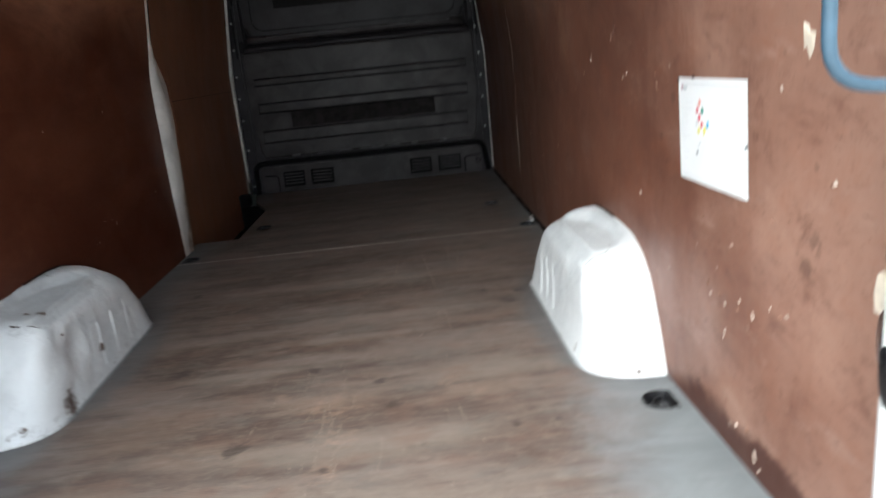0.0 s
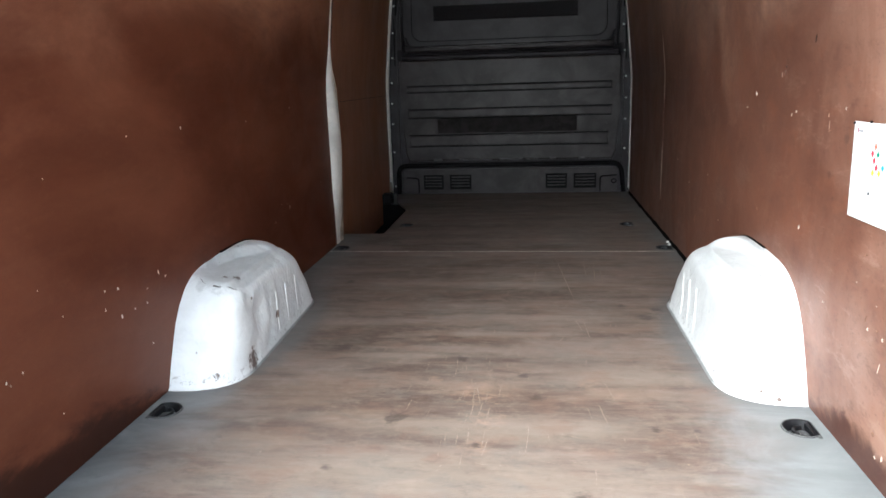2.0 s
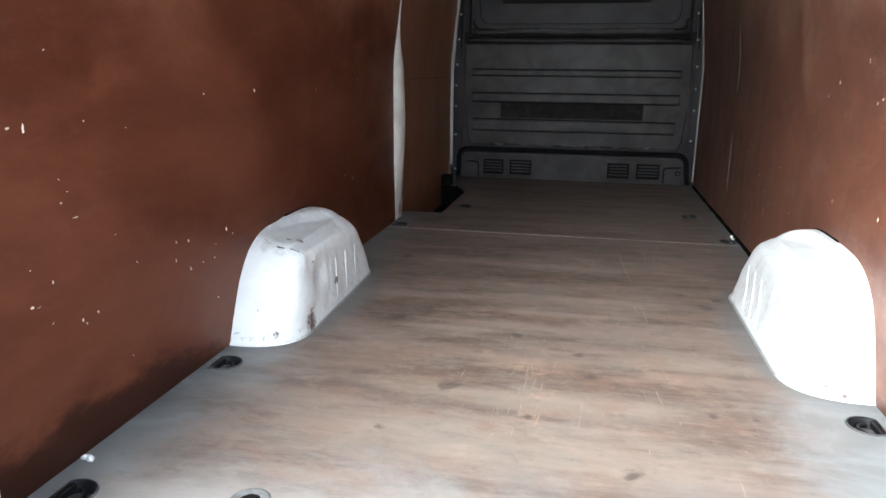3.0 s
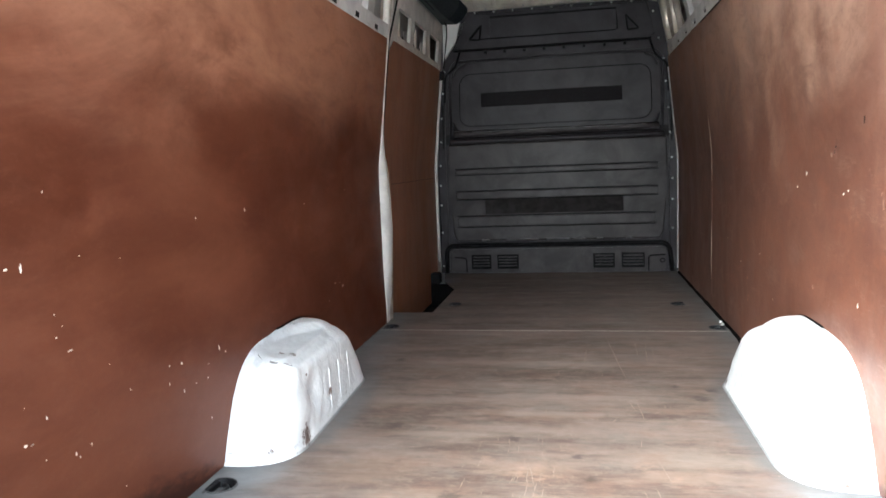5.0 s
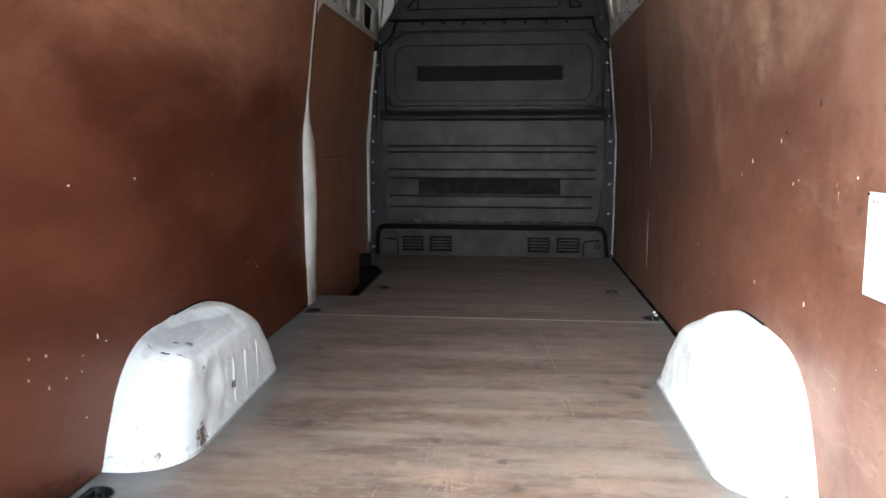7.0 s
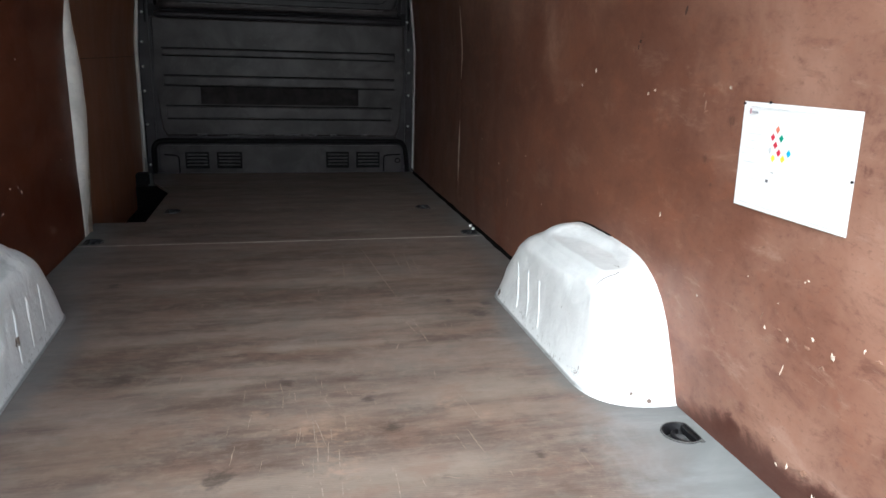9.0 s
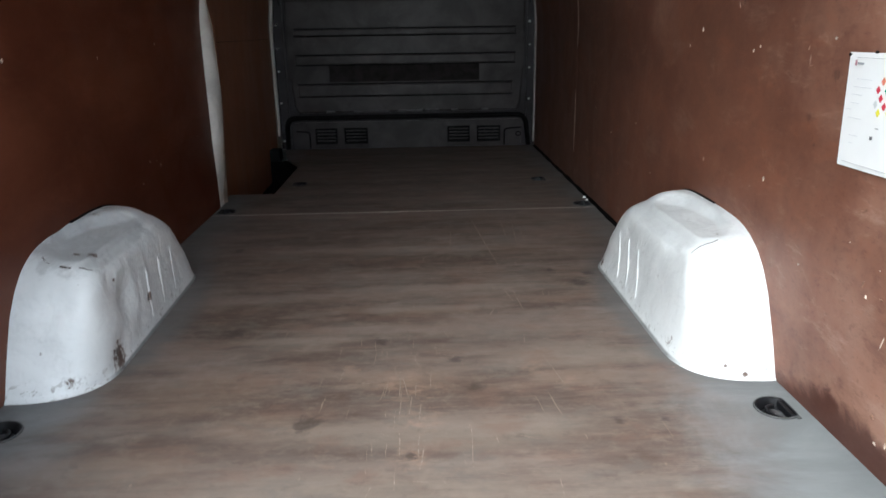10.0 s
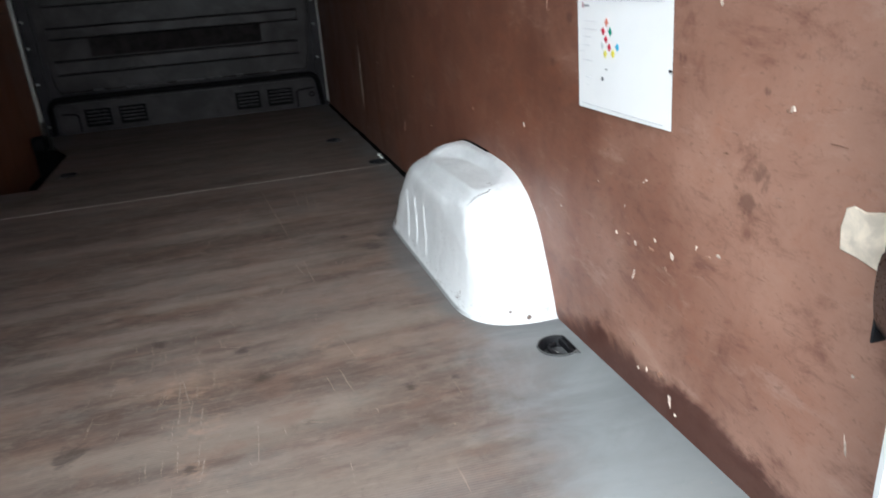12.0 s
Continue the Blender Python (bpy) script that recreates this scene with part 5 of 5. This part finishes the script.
    gap += [(side * 0.8685, lerp_table(back, z), z * tall) for z in (0.262, 0.24, 0.2, 0.16, 0.12, 0.08, 0.04, 0.004)]
    part("wall_gap_line", tube(gap, 0.0042, 6), RUBBER, arch, "dark line along the wall", True)
    for y in ribs:
        pts = []
        for k in range(21):
            z = 0.014 + 0.170 * k / 20
            sunk = 0.0060 + 0.006 * max(0.0, abs(k - 10) - 7) / 3
            pts.append((side * (inner + skew * (y - 1.05) / 0.72 + 0.10 * z + shoulder_in(z) + sunk - flare * max(0.0, 1 - z / 0.10) ** 2), y + lean * (z - 0.1), z * tall))
        part("rib", tube(pts, 0.0086, 10), material, pressing, "", True)
    return arch


BACK_LEFT = [(0.0, 1.87), (0.1, 1.835), (0.2, 1.765), (0.262, 1.68)]
BACK_RIGHT = [(0.0, 1.88), (0.1, 1.85), (0.2, 1.765), (0.235, 1.715), (0.262, 1.66)]
wheel_arch(-1, ARCH_L, "white painted steel wheel arch, dented, rusting at its foot", 0.672, 0.022, BACK_LEFT, 0.965, (0.775, 1.298, 0.090, 0.208, 0.267),
           [((0.683, 1.205, 0.15), 0.075, (0.013, 0.002, 0.0)), ((0.700, 1.145, 0.215), 0.045, (0.010, 0.006, -0.002)), ((0.676, 1.12, 0.11), 0.060, (-0.006, -0.003, 0.0)), ((0.74, 1.05, 0.13), 0.06, (0.002, 0.012, -0.004)), ((0.80, 0.97, 0.10), 0.05, (0.0, 0.008, 0.0)),
            ((0.69, 1.12, 0.05), 0.05, (0.006, 0.003, 0.0)), ((0.77, 1.02, 0.19), 0.05, (0.0, 0.008, -0.003)), ((0.83, 1.02, 0.17), 0.05, (0.0, -0.005, 0.0)), ((0.76, 0.96, 0.05), 0.05, (0.0, 0.007, 0.0))],
           (1.355, 1.460, 1.570), 0.21,
           [([(0.838, 1.125), (0.825, 1.108), (0.812, 1.097)], 0.0014), ([(0.785, 1.088), (0.775, 1.085), (0.765, 1.084), (0.757, 1.085)], 0.0040), ([(0.735, 1.090), (0.724, 1.096), (0.714, 1.102), (0.706, 1.108)], 0.0026),
            ([(0.86, 1.29), (0.862, 1.31), (0.864, 1.33)], 0.003), ([(0.855, 1.50), (0.845, 1.52), (0.835, 1.53)], 0.005)])
wheel_arch(1, ARCH_R, "clean white painted steel wheel arch with a dented top", 0.675, 0.0, BACK_RIGHT, 1.0, (0.765, 1.315, 0.09, 0.205, 0.281),
           [((0.69, 1.20, 0.24), 0.06, (0.004, 0.002, -0.003)), ((0.69, 1.12, 0.22), 0.05, (0.004, 0.004, 0.0))],
           (1.395, 1.490, 1.585), 0.40,
           [([(0.70, 1.098), (0.715, 1.103), (0.735, 1.106), (0.755, 1.107), (0.772, 1.108), (0.785, 1.116), (0.796, 1.136), (0.801, 1.148)], 0.0018)], 0.010)


# ---- lashing points in the floor ----
def lashing_ring(x, y, toward):
    """A round iron cup with one flat side, let into the floor, with a hinged ring and a bolt."""
    t = thing("lashing_ring", (x, y, 0.0), "black iron lashing ring in a round cup let into the floor", "lashing ring", "floor lashing rings")
    bm = bmesh.new()
    n = 28
    prof = [(0.0475, 0.0008), (0.046, 0.003), (0.0425, 0.0032), (0.0405, 0.0), (0.0385, -0.016), (0.036, -0.022)]
    rings = [[bm.verts.new((px, py, z)) for px, py in cup_line(x, y, r)] for r, z in prof]
    for a, b in zip(rings, rings[1:]):
        for k in range(n):
            bm.faces.new((a[k], a[(k + 1) % n], b[(k + 1) % n], b[k]))
    cup = part("cup", bm, IRON, t, "", True)
    bm = bmesh.new()
    rings = [[bm.verts.new((px, py, z)) for px, py in cup_line(x, y, r)] for r, z in ((0.036, -0.022), (0.031, -0.0205), (0.026, -0.0165), (0.020, -0.0175), (0.012, -0.022))]
    for a, b in zip(rings, rings[1:]):
        for k in range(n):
            bm.faces.new((a[k], a[(k + 1) % n], b[(k + 1) % n], b[k]))
    bm.faces.new(rings[-1])
    dish = part("dish", bm, DISH, t, "worn black iron dish", True)
    part("rim", tube([(px, py, 0.002) for px, py in cup_line(x, y, 0.0455)], 0.0018, 6, True), RIM, cup, "rubbed grey rim", True)
    bow = []
    for k in range(13):
        a = math.pi * k / 12
        bow.append((x - toward * 0.024 * math.sin(a) + toward * 0.006, y + 0.027 * math.cos(a), -0.011 + 0.003 * math.sin(a)))
    part("ring", tube(bow, 0.0048, 7), IRON, t, "", True)
    part("hinge_bar", box((x + toward * 0.016, y - 0.033, -0.014), (x + toward * 0.026, y + 0.033, 0.001), 0.003), IRON, t)
    part("corner_tab", box((x + toward * 0.021, y - 0.046, -0.002), (x + toward * 0.031, y - 0.034, 0.0022), 0.001), RIM, cup)
    part("bolt", disc((x - toward * 0.006, y - 0.004, -0.018), (0, 0, 1), 0.006, 0.010, 6, 0.2), STEEL, dish, "bright bolt head")
    return t


for x, y in RINGS:
    lashing_ring(x, y, 1 if x > 0 else -1)

stud = thing("floor_stud", (*STUD, 0.0), "small steel fixing in a grey plate on the floor", "floor fixing")
bm = bmesh.new()
n = 28
prof = [(0.040, 0.0006), (0.037, 0.0026), (0.033, 0.0028), (0.031, 0.0018), (0.024, 0.0026), (0.0205, 0.0), (0.0195, -0.010), (0.004, -0.012)]
rings = [[bm.verts.new((STUD[0] + r * math.cos(2 * math.pi * k / n), STUD[1] + r * math.sin(2 * math.pi * k / n), z)) for k in range(n)] for r, z in prof]
for a, b in zip(rings, rings[1:]):
    for k in range(n):
        bm.faces.new((a[k], a[(k + 1) % n], b[(k + 1) % n], b[k]))
bm.faces.new(rings[-1])
part("plate", bm, STUD_PLATE, stud, "", True)
part("hole", disc((STUD[0], STUD[1], -0.0015), (0, 0, 1), 0.0205, 0.004, 20), BLACK_VOID, stud, "dark recess")
part("bolt", disc((STUD[0] + 0.007, STUD[1] - 0.008, 0.001), (0, 0, 1), 0.0065, 0.007, 8, 0.3), RIM, stud, "dull grey bolt head")


def screw(x, y, z, r=0.008):
    s = thing("screw", (x, y, z), "bright loose screw head beside the lashing ring", "screw", "loose screws")
    part("head", disc((x, y, z + 0.004), (0, 0, 1), r, 0.008, 8, 0.3), STEEL, s)
    part("shank", tube([(x, y, z + 0.004), (x + 0.010, y + 0.016, z + 0.003)], 0.003, 6), STEEL, s)


screw(0.852, 2.73, 0.0)
screw(0.855, 2.79, 0.0, 0.009)
scrap = thing("paper_scrap", (-0.85, 0.277, 0.0), "small crumpled white scrap on the floor", "scrap")
bm = bmesh.new()
for x, y, r in ((-0.858, 0.279, 0.0075), (-0.842, 0.275, 0.0085), (-0.850, 0.281, 0.006)):
    lump = bmesh.ops.create_icosphere(bm, subdivisions=2, radius=r)["verts"]
    for v in lump:
        v.co = Vector((v.co.x * 1.1, v.co.y, v.co.z * 0.7)) * (1 + 0.6 * noise.noise(v.co * 160 + Vector((x * 90, 0, 0)))) + Vector((x, y, 0.005))
part("scrap", bm, PAPER, scrap)



# ---- paper notice on the right lining ----
notice = thing("paper_notice", (0.868, 0.66, 0.63), "white landscape paper sheet with coloured diamonds pinned to plywood", "notice")
bm = bmesh.new()
PY0, PY1, PZ0, PZ1 = 0.500, 0.807, 0.524, 0.731
cols, rws = 12, 8
grid = [[[bm.verts.new((0.870 - 0.0025 - d - 0.0012 * math.sin(3.1 * i / cols) * math.cos(2.0 * j / rws), PY0 + (PY1 - PY0) * i / cols + 0.008 * (j / rws), PZ0 + (PZ1 - PZ0) * j / rws + 0.003 * (1 - i / cols))) for i in range(cols + 1)] for j in range(rws + 1)] for d in (0.0, 0.0004)]
for layer in grid:
    for j in range(rws):
        for i in range(cols):
            bm.faces.new((layer[j][i], layer[j][i + 1], layer[j + 1][i + 1], layer[j + 1][i]))
paper = part("sheet", bm, PAPER, notice, "", True)


def sign_mark(y, z, w, h, color, name="diamond"):
    m = plain(name + "_ink", color, 0.6, vary=0.06, size=40, bump=0.02)
    bm = bmesh.new()
    x = 0.8645
    pts = ((0, h / 2), (w / 2, 0), (0, -h / 2), (-w / 2, 0)) if name == "diamond" else ((-w / 2, h / 2), (w / 2, h / 2), (w / 2, -h / 2), (-w / 2, -h / 2))
    a = [bm.verts.new((x, y + u, z + v)) for u, v in pts]
    b = [bm.verts.new((x + 0.0008, y + u, z + v)) for u, v in pts]
    bm.faces.new(a), bm.faces.new(list(reversed(b)))
    for k in range(4):
        bm.faces.new((a[k], a[(k + 1) % 4], b[(k + 1) % 4], b[k]))
    part(name, bm, m, paper)


RED, ORANGE, GREEN, BLUE, YELLOW, PALE = (0.55, 0.03, 0.06), (0.72, 0.22, 0.14), (0.0, 0.27, 0.17), (0.02, 0.38, 0.62), (0.75, 0.68, 0.06), (0.62, 0.64, 0.64)
for y, z, c in ((0.703, 0.685, ORANGE), (0.714, 0.670, RED), (0.690, 0.670, GREEN), (0.704, 0.656, RED), (0.716, 0.645, PALE), (0.692, 0.643, RED), (0.665, 0.645, BLUE), (0.706, 0.631, YELLOW), (0.679, 0.633, YELLOW)):
    sign_mark(y, z, 0.0115, 0.0145, c)
sign_mark(0.714, 0.586, 0.007, 0.006, (0.12, 0.12, 0.13), "printed_bar")
sign_mark(0.702, 0.604, 0.008, 0.002, (0.4, 0.4, 0.4), "printed_bar")
sign_mark(0.776, 0.712, 0.018, 0.004, (0.35, 0.36, 0.38), "printed_bar")
sign_mark(0.79, 0.713, 0.005, 0.010, (0.45, 0.25, 0.28), "printed_bar")
sign_mark(0.66, 0.7225, 0.262, 0.0010, (0.55, 0.55, 0.56), "printed_bar")
sign_mark(0.655, 0.5335, 0.27, 0.0010, (0.6, 0.6, 0.61), "printed_bar")
for y0, y1, z in ((0.781, 0.735, 0.685), (0.788, 0.733, 0.671), (0.788, 0.760, 0.657), (0.791, 0.763, 0.642), (0.799, 0.784, 0.630), (0.791, 0.751, 0.615), (0.780, 0.754, 0.584), (0.777, 0.766, 0.570)):
    sign_mark((y0 + y1) / 2, z, y0 - y1, 0.0012, (0.72, 0.72, 0.73), "printed_bar")
for y, z in ((0.812, 0.727), (0.735, 0.733), (0.506, 0.62)):
    part("pin", disc((0.866, y, z), (1, 0, 0), 0.0028, 0.004, 8, 0.3), IRON, notice)


# ---- grab handle and buffer at the rear door post ----
grab = thing("grab_handle", (0.74, -0.05, 0.76), "blue-grey painted steel grab handle on the rear post", "grab handle")
line = corner_line([(0.770, -0.056, 0.749), (0.670, -0.058, 0.762), (0.666, -0.060, 1.20), (0.745, -0.056, 1.21)], 0.040, 8)
part("bar", tube([(x - 0.002, y, z + 0.002) for x, y, z in line], 0.0066, 12), HANDLE_BLUE, grab, "", True)
for x, z in ((0.785, 0.750), (0.755, 1.21)):
    foot = part("foot_plate", box((x - 0.02, -0.060, z - 0.026), (x + 0.03, -0.053, z + 0.026), 0.003), HANDLE_BLUE, grab)
    for dz in (-0.015, 0.015):
        part("bolt", disc((x + 0.012, -0.061, z + dz), (0, -1, 0), 0.005, 0.004, 6, 0.2), STEEL, foot, "bright bolt head")

buffer = thing("door_buffer", (0.83, 0.015, 0.39), "black rubber door latch buffer on the rear post", "buffer")
bm = bmesh.new()
plan = [(0.792, 0.036), (0.764, -0.010), (0.737, -0.050), (0.738, -0.064), (0.748, -0.074), (0.80, -0.078), (0.862, -0.03), (0.866, 0.036)]
rows = []
for z, inset in ((0.408, 0.034), (0.416, 0.020), (0.430, 0.010), (0.448, 0.003), (0.468, 0.0), (0.488, 0.001), (0.498, 0.006), (0.502, 0.016)):
    rows.append([bm.verts.new((x + inset * (0.866 - x) / 0.13, y + inset * 0.3 * (1 if y < -0.03 else 0), z)) for x, y in plan])
for a, b in zip(rows, rows[1:]):
    for k in range(len(plan)):
        bm.faces.new((a[k], a[(k + 1) % len(plan)], b[(k + 1) % len(plan)], b[k]))
bm.faces.new(rows[0]), bm.faces.new(rows[-1])
part("body", bm, BUFFER, buffer, "", True)
part("plate", box((0.803, 0.0365, 0.395), (0.866, 0.041, 0.515), 0.002), IRON, buffer)
part("screw", disc((0.775, -0.078, 0.475), (0, -1, 0), 0.006, 0.006, 8, 0.3), STEEL, buffer, "bright screw head")
striker = thing("door_striker", (0.80, 0.0, 0.56), "black steel door striker bracket on the rear post", "striker")
part("plate", box((0.778, -0.010, 0.565), (0.84, 0.012, 0.635), 0.006, 3), IRON, striker)
part("loop", tube(corner_line([(0.790, -0.008, 0.58), (0.775, -0.030, 0.58), (0.775, -0.030, 0.62), (0.790, -0.008, 0.62)], 0.008), 0.004, 7), IRON, striker, "", True)


# ---- scratches dragged into the floor ----
SCRATCH = plain("scratched_wood", (0.235, 0.188, 0.152), 0.8, vary=0.35, size=90)
rnd = random.Random(11)
DRAGGED = [((0.273, 2.524), (0.33, 1.791)), ((0.345, 1.60), (0.355, 1.40)), ((0.448, 2.37), (0.425, 2.0)), ((0.404, 2.41), (0.398, 2.12)), ((0.006, 1.03), (0.007, 0.89)), ((0.185, 2.25), (0.173, 2.02)),
           ((0.011, 1.0), (0.03, 0.88)), ((-0.127, 1.06), (-0.135, 0.98)), ((0.47, 2.30), (0.46, 2.05)), ((0.27, 1.40), (0.255, 1.36)), ((0.06, 0.70), (0.05, 0.62)), ((0.011, 0.93), (0.008, 0.80)), ((0.009, 0.76), (0.012, 0.665)), ((0.054, 0.87), (0.050, 0.79)), ((0.050, 0.75), (0.047, 0.665)), ((0.004, 0.63), (0.003, 0.56)),
           ((0.035, 0.90), (0.028, 0.82)), ((-0.02, 0.98), (-0.028, 0.90)), ((0.158, 0.78), (0.150, 0.62)), ((0.314, 1.603), (0.335, 1.47)), ((0.34, 0.90), (0.352, 0.80)), ((0.08, 1.02), (0.076, 0.94)), ((-0.16, 0.90), (-0.165, 0.84)), ((0.36, 1.1), (0.385, 0.93))]
for k in range(90 + len(DRAGGED)):
    if k < 58:
        x, y = rnd.gauss(0.06, 0.13), rnd.uniform(0.55, 1.25)
    else:
        x, y = rnd.gauss(0.34, 0.16), rnd.uniform(1.5, 2.5)
    turn = rnd.gauss(0.0, 0.12) + (1.3 if rnd.random() < 0.2 else 0.0)
    long, thin = rnd.uniform(0.012, 0.07), rnd.uniform(0.0004, 0.0010)
    if k >= 90:
        (x, y), (x1, y1) = DRAGGED[k - 90]
        long, turn, thin = math.hypot(x1 - x, y1 - y), math.atan2(x - x1, y1 - y), 0.0013 if y < 1.4 else 0.0021
        x, y = (x + x1) / 2, (y + y1) / 2
    bm = bmesh.new()
    sides = []
    for i in range(6):
        u = long * (i / 5 - 0.5)
        w = thin * math.sin(math.pi * (0.08 + 0.84 * i / 5)) * rnd.uniform(0.5, 1.2)
        d = 0.0006 * math.sin(i * 1.7 + k)
        sides.append([bm.verts.new((x + (d + q * w) * math.cos(turn) - u * math.sin(turn), y + (d + q * w) * math.sin(turn) + u * math.cos(turn), 0.0006)) for q in (-1, 1)])
    for a, b in zip(sides, sides[1:]):
        bm.faces.new((a[0], a[1], b[1], b[0]))
    part("scratch", bm, SCRATCH, floor)
